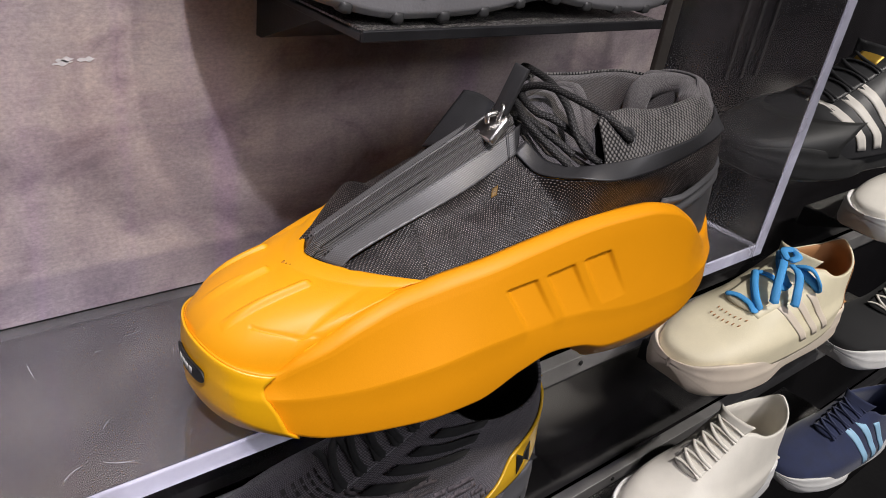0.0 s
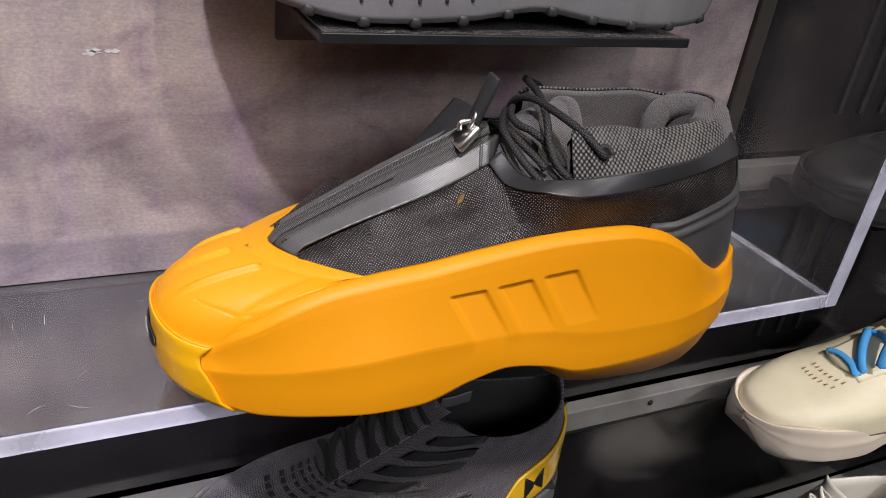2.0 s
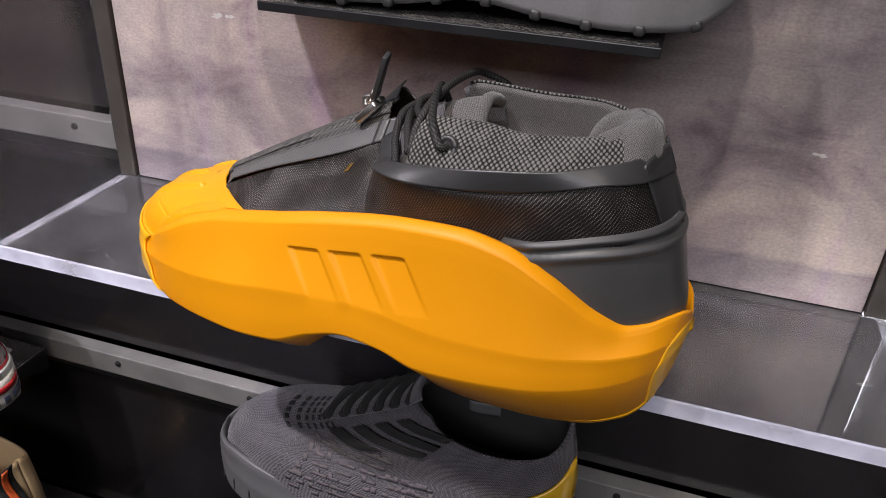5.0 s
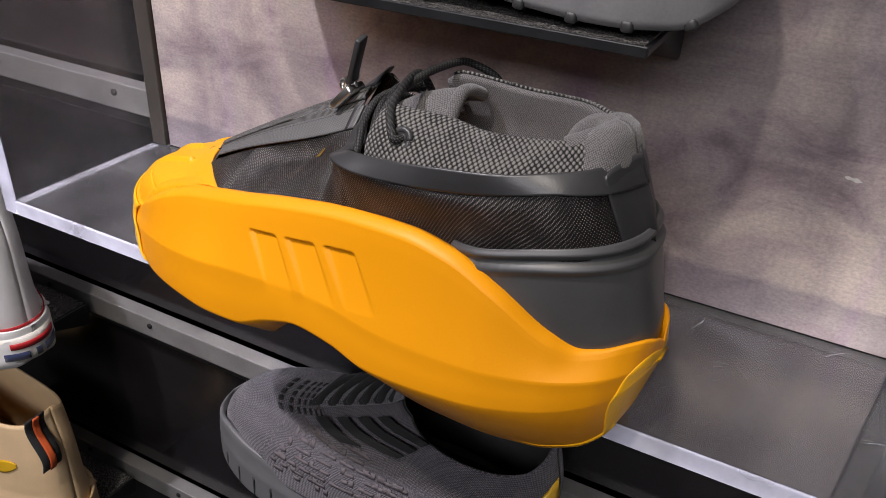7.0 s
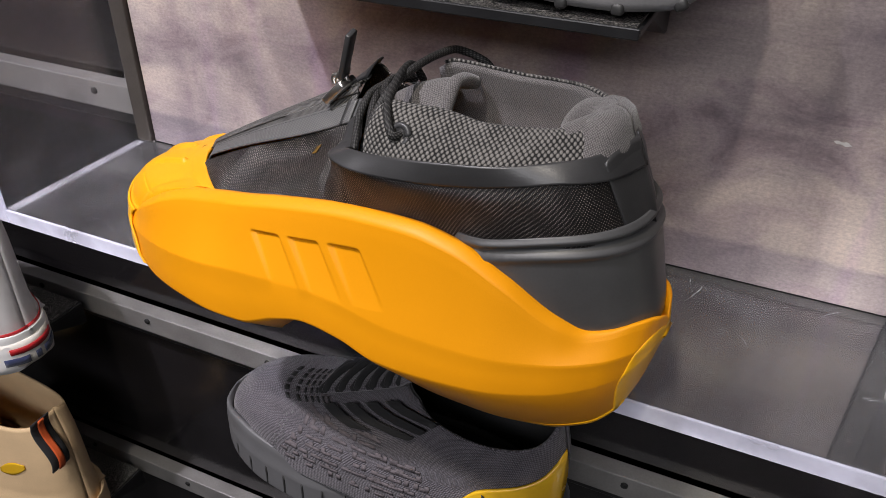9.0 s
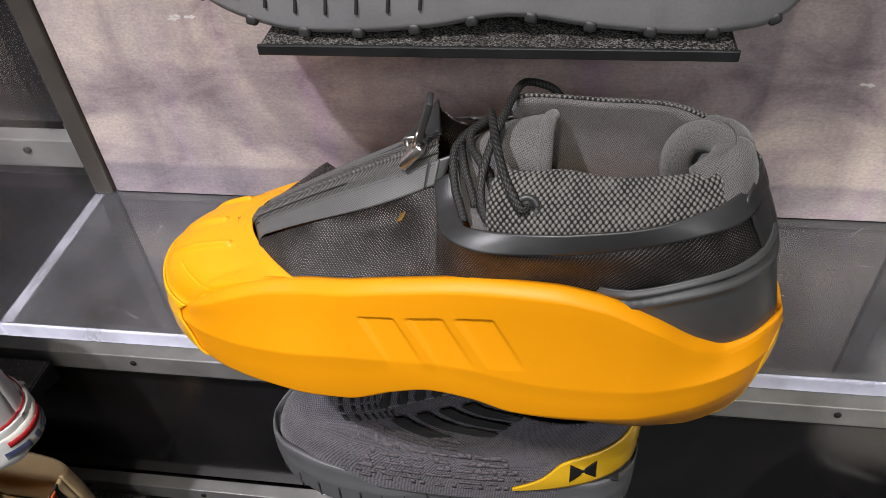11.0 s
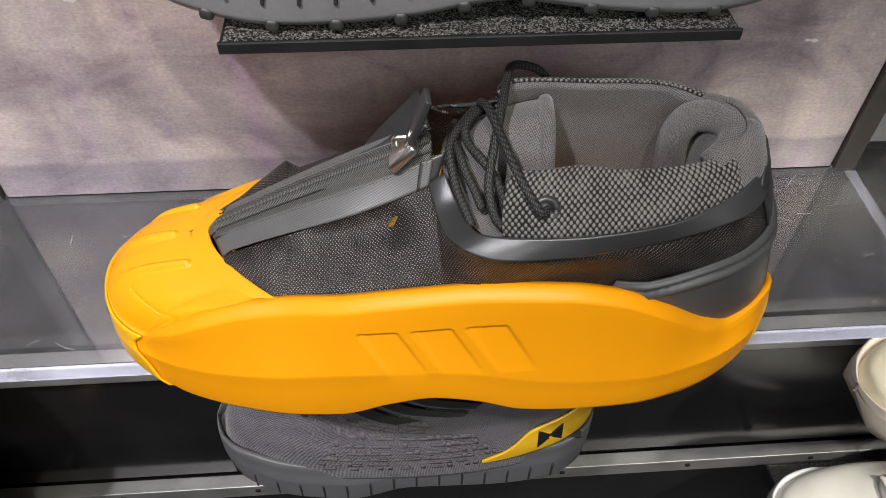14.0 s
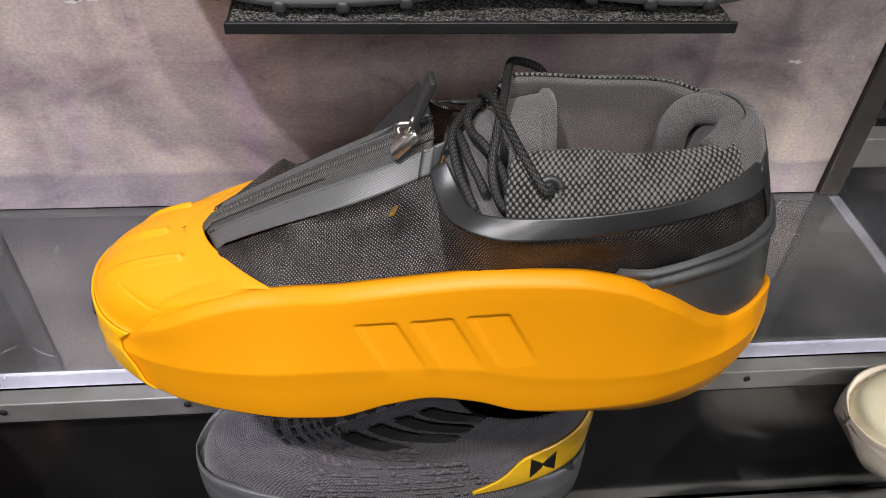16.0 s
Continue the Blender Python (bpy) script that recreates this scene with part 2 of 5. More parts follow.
FOAM = material("orange_yellow_foam", (0.79, 0.305, 0.002), 0.50, 0, 0.05, 14, 0.11, 1500, spec=0.35)
CAP = material("yellow_toe_shell", (0.82, 0.345, 0.003), 0.47, 0, 0.04, 18, 0.08, 1500, spec=0.45)
GUM = material("yellow_rubber_outsole", (0.84, 0.42, 0.006), 0.35, 0, 0.04, 30, 0.08, 700)
# pale thread dots; much of their brightness is glints painted into the colour
MESH = woven("black_glossy_mesh", (0.007, 0.006, 0.006), (0.46, 0.40, 0.37), 0.00105, 0.0004, 0.40, 38, 0.85, 0.45, 0.0, (-0.04, 0.25), 0.24)
KNIT = woven("charcoal_knit", (0.004, 0.004, 0.004), (0.205, 0.195, 0.182), 0.00175, 0.0014, 0.7, 45, 0.8, 0.3, 0.1, (0.22, 0.52), 0.12)
LINING = woven("grey_lining", (0.055, 0.051, 0.051), (0.185, 0.174, 0.172), 0.00085, 0.00025, 0.85, 20, 1, 0.2, 0.25, (0.1, 0.6), 0.3)
TPU = material("black_tpu_film", (0.034, 0.034, 0.035), 0.36, 0, 0.2, 40, 0.12, 1200)
TAPE_CLOTH = woven("satin_black_tape", (0.070, 0.070, 0.071), (0.155, 0.154, 0.152), 0.0010, 0.00012, 0.34, 10, 1, 0.6, 0.0, (0.1, 0.6), 0.05)
ZIP = ribbed("zip_coil", (0.008, 0.008, 0.008), (0.15, 0.145, 0.14), 0.0008, 0.5, "Y")
COUNTER = material("charcoal_rubber", (0.062, 0.062, 0.063), 0.40, 0, 0.12, 50, 0.08, 900)
LACE = woven("black_braided_lace", (0.005, 0.005, 0.005), (0.10, 0.096, 0.092), 0.0010, 0.0004, 0.6, 30, 0.6, 0.4, 0.0, (0.0, 0.42), 0.1)
THREAD = material("dark_thread", (0.05, 0.05, 0.05), 0.7)
CHROME = material("chrome", (0.86, 0.84, 0.80), 0.30, 1.0, 0.05, 60)
INK = material("black_ink", (0.01, 0.01, 0.01), 0.5)

# ---------------------------------------------------------------- mesh tools


def part(name, bm, mat, parent, label="", smooth=True):
    me = bpy.data.meshes.new(name)
    bmesh.ops.recalc_face_normals(bm, faces=bm.faces)
    if smooth:
        for f in bm.faces:
            f.smooth = True
    bm.to_mesh(me)
    bm.free()
    me.materials.append(mat)
    ob = new(name, me)
    ob.parent = parent
    if label:
        ob["label"] = label
    return ob


def thing(name, m, label, category, group="", kind=""):
    ob = new(name)
    ob.empty_display_size = 0.02
    ob.matrix_world = m
    return tagged(ob, label, category, group, kind)


def solid(name, bm, mat, label="", category="", kind="", m=None, group="", smooth=False):
    ob = part(name, bm, mat, None, "", smooth)
    if m is not None:
        ob.matrix_world = m
    return tagged(ob, label, category, group, kind)


def box(x0, y0, z0, x1, y1, z1, bevel=0.0, bm=None):
    bm = bm or bmesh.new()
    made = bmesh.ops.create_cube(bm, size=1)["verts"]
    for v in made:
        v.co = Vector((x0 + (v.co.x + 0.5) * (x1 - x0), y0 + (v.co.y + 0.5) * (y1 - y0), z0 + (v.co.z + 0.5) * (z1 - z0)))
    if bevel:
        bmesh.ops.bevel(bm, geom=list({e for v in made for e in v.link_edges}), offset=bevel, segments=2, profile=0.5, affect="EDGES")
    return bm


def spl(pairs):
    """A smooth curve through a few knots, flat beyond the ends."""
    xs, ys = [p[0] for p in pairs], [p[1] for p in pairs]
    n = len(xs)
    d = [(ys[i + 1] - ys[i]) / (xs[i + 1] - xs[i]) for i in range(n - 1)]
    t = [d[0]] + [0.0 if d[i - 1] * d[i] <= 0 else 2 * d[i - 1] * d[i] / (d[i - 1] + d[i]) for i in range(1, n - 1)] + [d[-1]]

    def at(x):
        if x <= xs[0]:
            return ys[0]
        if x >= xs[-1]:
            return ys[-1]
        i = next(k for k in range(n - 1) if x <= xs[k + 1])
        h = xs[i + 1] - xs[i]
        u = (x - xs[i]) / h
        return ((1 + 2 * u) * ys[i] + u * h * t[i]) * (1 - u) ** 2 + ((3 - 2 * u) * ys[i + 1] - (1 - u) * h * t[i + 1]) * u * u
    return at


def sheet(f, nu, nv, thick=0.0, closed=False):
    """A surface f(u, v) with u, v from 0 to 1; thick gives it a second side and rims. Metric coordinates go into the layer 'metres'."""
    bm = bmesh.new()
    layer = bm.loops.layers.uv.new("metres")
    cols = nu if closed else nu + 1
    pts = [[Vector(f(i / nu, j / nv)) for j in range(nv + 1)] for i in range(cols)]
    met = {}
    rows_u = [0.0]
    jm = nv // 2
    for i in range(1, cols + (1 if closed else 0)):
        rows_u.append(rows_u[-1] + (pts[i % cols][jm] - pts[i - 1][jm]).length)

    def grid(offset):
        vs = []
        for i in range(cols):
            col = []
            run = 0.0
            for j in range(nv + 1):
                p = pts[i][j]
                if offset:
                    i0, i1 = ((i - 1) % cols, (i + 1) % cols) if closed else (max(i - 1, 0), min(i + 1, cols - 1))
                    n = (pts[i1][j] - pts[i0][j]).cross(pts[i][min(j + 1, nv)] - pts[i][max(j - 1, 0)])
                    p = p - n.normalized() * offset if n.length > 1e-12 else p
                if j:
                    run += (pts[i][j] - pts[i][j - 1]).length
                v = bm.verts.new(p)
                met[v] = (rows_u[i], run)
                col.append(v)
            vs.append(col)
        return vs

    def face(*vs):
        vs = [v for k, v in enumerate(vs) if v not in vs[:k]]
        try:
            return bm.faces.new(vs)
        except ValueError:
            return None
    a = grid(0.0)
    layers = [a] + ([grid(thick)] if thick else [])
    for k, g in enumerate(layers):
        for i in range(nu):
            for j in range(nv):
                q = (g[i][j], g[(i + 1) % cols][j], g[(i + 1) % cols][j + 1], g[i][j + 1])
                face(*(q if k == 0 else q[::-1]))
    if thick:
        b = layers[1]
        for i in range(nu):
            for j in (0, nv):
                face(a[i][j], b[i][j], b[(i + 1) % cols][j], a[(i + 1) % cols][j])
        if not closed:
            for i in (0, nu):
                for j in range(nv):
                    face(a[i][j], a[i][j + 1], b[i][j + 1], b[i][j])
    for f_ in bm.faces:
        for lp in f_.loops:
            m = met[lp.vert]
            u0 = m[0]
            if closed and u0 == 0.0 and any(met[x.vert][0] > rows_u[-1] * 0.6 for x in f_.loops):
                u0 = rows_u[-1]
            lp[layer].uv = (u0, m[1])
    return bm


def tube(points, radius, sides=8, steps=6, flat=1.0):
    """A round or flattened cord through a few points, with closed ends."""
    pts = [Vector(p) for p in points]
    path = []
    for i in range(len(pts) - 1):
        p0, p1, p2, p3 = pts[max(i - 1, 0)], pts[i], pts[i + 1], pts[min(i + 2, len(pts) - 1)]
        for k in range(steps):
            t = k / steps
            path.append(0.5 * (2 * p1 + (p2 - p0) * t + (2 * p0 - 5 * p1 + 4 * p2 - p3) * t * t + (3 * p1 - p0 - 3 * p2 + p3) * t ** 3))
    path.append(pts[-1])
    frames = []
    up = Vector((0, 0, 1))
    for i, p in enumerate(path):
        d = (path[min(i + 1, len(path) - 1)] - path[max(i - 1, 0)]).normalized()
        side = d.cross(up)
        side = side.normalized() if side.length > 1e-4 else Vector((1, 0, 0))
        up = side.cross(d).normalized()
        frames.append((p, side, up.copy()))

    def f(u, v):
        i = min(int(round(v * (len(path) - 1))), len(path) - 1)
        p, side, w = frames[i]
        a = 2 * math.pi * u
        r = radius * (0.02 if i in (0, len(path) - 1) else 1.0)
        return p + side * math.cos(a) * r + w * math.sin(a) * r * flat
    return sheet(f, sides, len(path) - 1, closed=True)


# ---------------------------------------------------------------- the room and the display wall
solid("floor", box(-3.0, -3.5, -1.32, 3.0, 0.12, -1.30), STORE_FLOOR, "dark store floor", "floor", "structure")
solid("ceiling", box(-3.0, -3.5, 1.60, 3.0, 0.12, 1.62), STORE, "dark store ceiling", "ceiling", "structure")
solid("wall_south", box(-3.0, -3.52, -1.30, 3.0, -3.50, 1.60), STORE, "plain dark store wall", "wall", "structure")
solid("wall_west", box(-3.02, -3.5, -1.30, -3.0, 0.12, 1.60), STORE, "plain dark store wall", "wall", "structure")
solid("wall_east", box(3.0, -3.5, -1.30, 3.02, 0.12, 1.60), STORE, "plain dark store wall", "wall", "structure")

wall = thing("wall_north", pose(0, 0, 0), "black gloss display wall with steel rails", "wall", kind="structure")
part("wall_body", box(-3.0, 0.055, -1.30, 3.0, 0.12, 1.60), BLACK_PANEL, wall, smooth=False)
ROWS_Z = (0.040, -0.198, -0.436, -0.674)
for k, z in enumerate((0.278,) + ROWS_Z):
    part("panel", box(-2.9, 0.020, z - 0.238 + 0.004, 2.9, 0.054, z - 0.036, 0.0015), BLACK_PANEL, wall, smooth=False)
part("panel", box(-2.9, 0.020, 0.282, 2.9, 0.054, 1.2, 0.0015), BLACK_PANEL, wall, smooth=False)


def rail(z):
    """A folded steel strip that runs along the wall, with punched holes in its top lip."""
    ob = thing("wall_rail", pose(0, 0, z), "grey steel rail with punched holes along the display wall", "rail", "rails along the wall")
    part("lip", box(-2.9, 0.004, -0.023, 2.9, 0.019, 0.0, 0.001), RAIL, ob, smooth=False)
    part("flange", box(-2.9, 0.012, -0.036, 2.9, 0.019, -0.0235, 0.001), BLACK_STEEL, ob, smooth=False)
    for x in (-0.466, -0.326, -0.185, -0.045, 0.004 + 0.140, 0.284, 0.424):
        bm = bmesh.new()
        bmesh.ops.create_cone(bm, cap_ends=True, segments=14, radius1=0.0028, radius2=0.0028, depth=0.002, matrix=pose(x, 0.0036, -0.0085, 90, 0, 0))
        part("hole", bm, HOLE, ob)
    return ob


for z in ROWS_Z:
    rail(z)

panel = thing("back_panel", pose(0, 0, 0), "mottled grey zinc panel behind the shoe niche", "panel")
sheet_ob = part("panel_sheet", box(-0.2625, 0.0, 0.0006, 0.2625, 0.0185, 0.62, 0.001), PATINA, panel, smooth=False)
# black strip added inside the plate's back edge to block bright reflections
part("panel_foot", box(-0.2625, 0.0002, -0.0125, 0.2625, 0.0183, 0.0002), HOLE, panel, smooth=False)
SCUFF = material("pale_scuff", (0.56, 0.54, 0.53), 0.6, 0, 0.12, 200)
random.seed(11)
for x, z, n in ((-0.1725, 0.1335, 3), (0.21, 0.100, 1)):
    for k in range(n):
        a, r = random.uniform(-0.15, 0.25), random.uniform(0.002, 0.005)
        px, pz = x + random.uniform(-0.006, 0.006), z + random.uniform(-0.003, 0.004)
        part("scuff", sheet(lambda u, v: (px + r * (2 * u - 1), -0.0003, pz + a * r * (2 * u - 1) + 0.0030 * (v - 0.5) * math.sin(math.pi * (0.06 + 0.88 * u)) * (0.7 + 0.3 * math.sin(11 * u + k))), 12, 2), SCUFF, sheet_ob)
for x0, x1 in ((-0.277, -0.263), (0.263, 0.277)):
    solid("upright", box(x0, -0.0035, 0.0008, x1, 0.0185, 0.62, 0.001), UPRIGHT, "dark bronze metal upright beside the zinc panel", "upright", group="uprights of the niche")

plates = {}
shelf = thing("display_niche", pose(0, 0, 0), "scratched clear acrylic niche holding the yellow sneaker", "shelf")
for name, b, mat in (("base_plate", (-0.2772, -0.1255, -0.0105, 0.2772, 0.0040, 0.0), ACRYLIC), ("base_edge", (-0.2772, -0.1277, -0.0105, 0.2772, -0.1257, 0.0), EDGE),
                     ("side_pane", (-0.2890, -0.1255, -0.0105, -0.2775, 0.0035, 0.50), PANE), ("side_pane", (0.2775, -0.1255, -0.0105, 0.2890, 0.0035, 0.50), PANE),
                     ("pane_edge", (-0.2890, -0.1277, -0.0105, -0.2775, -0.1257, 0.50), EDGE), ("pane_edge", (0.2775, -0.1277, -0.0105, 0.2890, -0.1257, 0.50), EDGE),
                     ("glue_seam", (-0.2772, -0.1255, 0.0002, -0.2700, -0.0045, 0.0006), GLUE), ("glue_seam", (0.2700, -0.1255, 0.0002, 0.2772, -0.0045, 0.0006), GLUE)):
    ob = plates[name] = part(name, box(*b, bevel=0.0008 if name not in ("glue_seam", "base_plate") else 0), mat, shelf, smooth=False)
    ob.visible_shadow = False


SCRATCH = material("white_scratch", (0.55, 0.55, 0.58), 0.6, 0, 0.2, 300)
random.seed(3)
for k in range(190):
    x, y = random.uniform(-0.265, 0.265), random.uniform(-0.122, -0.010)
    r, a, c = 0.0006 + 0.013 * random.random() ** 4, random.uniform(0, math.pi), random.uniform(-0.35, 0.35)
    w = random.uniform(0.00008, 0.00020)
    part("scratch", sheet(lambda u, v: (x + r * (u - 0.5) * math.cos(a) - c * r * (u - 0.5) ** 2 * math.sin(a) - w * (v - 0.5) * math.sin(a), y + r * (u - 0.5) * math.sin(a) + c * r * (u - 0.5) ** 2 * math.cos(a) + w * (v - 0.5) * math.cos(a), 0.0002), 6, 1), SCRATCH, plates["base_plate"])


def shoe_plate(x0, x1, z, label):
    """A black steel ledge with a grit top and a small wall bracket below."""
    ob = thing("shoe_ledge", pose((x0 + x1) / 2, 0, z), label, "shelf", "shoe ledges")
    h = (x1 - x0) / 2
    part("tray", box(-h, -0.098, -0.0035, h, -0.002, 0.0, 0.0008), BLACK_STEEL, ob, smooth=False)
    part("front_lip", box(-h, -0.100, -0.0035, h, -0.0982, 0.0015, 0.0006), BLACK_STEEL, ob, smooth=False)
    part("grit_top", box(-h + 0.002, -0.0978, 0.0002, h - 0.002, -0.004, 0.0012), GRIT, ob, "sparkling grit surface", smooth=False)
    bm = box(-h * 0.98, -0.060, -0.026, h * 0.98, -0.0005, -0.0037)
    for v in bm.verts:
        if v.co.z < -0.02 and v.co.y < -0.05:
            v.co.y = -0.006
    part("bracket", bm, BLACK_STEEL, ob, smooth=False)
    return ob


shoe_plate(-0.0865, 0.1165, 0.168, "black metal shoe ledge with a sparkling grit top")
for x, z in ((-0.015, -0.205), (0.485, -0.205), (-0.51, -0.205), (0.445, 0.033), (0.475, -0.443), (0.755, -0.463), (0.765, -0.095), (0.850, -0.305), (-0.495, -0.445)):
    shoe_plate(x - 0.105, x + 0.105, z, "black metal shoe ledge on the display wall")
for x, z in ((-0.01, -0.205), (0.445, 0.033), (0.445, -0.205)):
    for k in (-1, 0, 1):
        solid("wall_slot", box(x + 0.027 * k - 0.0025, 0.0165, z + 0.045, x + 0.027 * k + 0.0025, 0.0198, z + 0.190), HOLE, "narrow black slot in the display wall", "slot", group="bracket slots")
# ---------------------------------------------------------------- sneaker tools


class Upper:
    """The outside of a shoe's upper as level slices: front end, back end and half widths at each height."""

    def __init__(self, front, back, side, inner=0.95, mid=0.55, nose=2.3, tail=2.5, nose_in=None):
        self.front, self.back, self.side = spl(front), spl(back), spl(side)
        self.inner, self.mid, self.nose, self.tail = inner, mid, nose, tail
        self.nose_in = nose_in or nose

    def half(self, q, z, a=-1):
        e, p = (1 - q / self.mid, self.nose_in if a > 0 else self.nose) if q < self.mid else ((q - self.mid) / (1 - self.mid), self.tail)
        return self.side(z) * max(0.0, 1 - min(1.0, abs(e)) ** p) ** (1 / p)

    def around(self, a, z, out=0.0):
        """a from -1 (heel) over the outer side to 0 (front) and over the inner side to 1."""
        def at(a):
            q = (1 - math.cos(math.pi * abs(a))) / 2
            s = self.front(z) + q * (self.back(z) - self.front(z))
            return Vector((s, math.copysign(self.half(q, z, a), a) * (self.inner if a > 0 else 1), z))
        p = at(a)
        if out:
            d = at(min(1, a + 0.004)) - at(max(-1, a - 0.004))
            n = Vector((d.y, -d.x, 0))
            p = p - n.normalized() * out if n.length else p
        return p

    def flank(self, s, z, sign=-1, out=0.0):
        """The point at length s and height z on one side."""
        f, b = self.front(z), self.back(z)
        q = min(1, max(0, (s - f) / (b - f)))
        a = math.acos(1 - 2 * q) / math.pi
        return self.around(sign * a, z, out)

    def ridge(self, y, z, out=0.0):
        """The point at width y and height z on the front slope."""
        w = self.side(z) * (self.inner if y > 0 else 1)
        e = self.nose_in if y > 0 else self.nose
        q = self.mid * (1 - max(0, 1 - min(1, abs(y) / w) ** e) ** (1 / e))
        a = math.acos(1 - 2 * q) / math.pi
        p = self.around(math.copysign(a, y), z)
        slope = (self.front(z + 0.002) - self.front(z - 0.002)) / 0.004
        n = Vector((-1, y / w * 1.2, slope)).normalized()
        return p + n * out


def sole_section(knots, tops):
    """The outline of one side of a sole, from its underside's middle over the flank to its top's middle."""
    c = {k: spl(v) for k, v in knots.items()}

    def section(s):
        zb, zr, zc, zt = c["bottom"](s), c["ridge"](s), c["crease"](s), c["rim"](s)
        w = c["wide"](s)
        wt, wb = max(w * 0.3, w - c["inset_t"](s)), max(w * 0.3, w - c["inset_b"](s))
        ch = c["ledge"](s) if "ledge" in c else 0.0
        wc = w - 0.10 * (w - wt)
        side = [(0, zb + 0.0005), (wb * 0.5, zb), (wb * 0.9, zb), (wb, zb + 0.0006), (w - (w - wb) * 0.12, zr - (zr - zb) * 0.16), (w, zr), (w + 0.0002, zr + 0.0012),
                (w * 0.5 + wc * 0.5 - 0.0004, zr + 0.5 * (zc - zr)), (wc, zc - 0.002)]
        for k in range(tops + 1):
            t = k / tops
            y = wc + (wt + ch - wc) * t - 0.0004 * math.sin(math.pi * min(1, t * 1.15)) * min(1, w / 0.03)
            side.append((y, zc + (zt - 0.001 - 0.5 * ch - zc) * t))
        side += [(wt + ch * 0.85 - 0.0004, zt - 0.0002 - 0.36 * ch), (wt - 0.0005, zt + 0.0003), (wt - 0.0022, zt + 0.0006), (wt - 0.0050, zt - 0.0005), (wt - 0.0060, zt - 0.008), (wt * 0.5, zt - 0.010), (0, zt - 0.010)]
        return [(max(0, y), z) for y, z in side]
    return section


def sole_patch(knots, length, s0, s1, i0, i1, out, tops=8, steps=24, taper=0.0, notch=lambda v: 0.0):
    """A rubber skin that lies on a sole between two lengths, wrapped round the toe or the heel."""
    section = sole_section(knots, tops)
    end = 0.0 if s0 < length / 2 else length

    def f(u, v):
        a = 2 * u - 1
        k = abs(a) ** 1.7
        s = s0 + (s1 - notch(v) - s0) * k if end == 0.0 else s1 - (s1 - s0) * k
        sec = section(s)
        t = i0 + (i1 - i0) * v * (1 - taper * abs(a) ** 2)
        i = min(int(t), len(sec) - 2)
        y = sec[i][0] + (sec[i + 1][0] - sec[i][0]) * (t - i)
        z = sec[i][1] + (sec[i + 1][1] - sec[i][1]) * (t - i)
        p = Vector((s, math.copysign(y, a), z))
        n = Vector((s - (0.05 if end == 0 else length - 0.05), p.y * 1.3, 0)).normalized()
        p += n * out * min(1, 4 * v, 4 * (1 - v) + 0.3)
        return p
    return sheet(f, 2 * steps, 14, 0.0012)


def sole_loft(length, knots, steps, stripes=None, tops=8):
    """A sole as cross sections along its length. knots: curves bottom, ridge, crease, rim (heights) and wide, inset_b, inset_t (half widths)."""
    section = sole_section(knots, tops)

    def f(u, v):
        s = length * (1 - math.cos(math.pi * v)) / 2 if not stripes else length * (0.5 * v + 0.25 * (1 - math.cos(math.pi * v)))
        sec = section(s)
        n = len(sec)
        k = u * (2 * n - 2)
        i = int(round(k))
        if i < n:
            y, z = sec[i]
            y = -y
            if stripes and 9 <= i <= 9 + tops:
                y += stripes(s, z)
            return (s, y, z)
        y, z = sec[2 * n - 2 - i]
        return (s, y, z)
    n = len(section(length / 2))
    bm = sheet(f, 2 * n - 2, steps, closed=True)
    bmesh.ops.remove_doubles(bm, verts=bm.verts, dist=1e-6)
    return bm


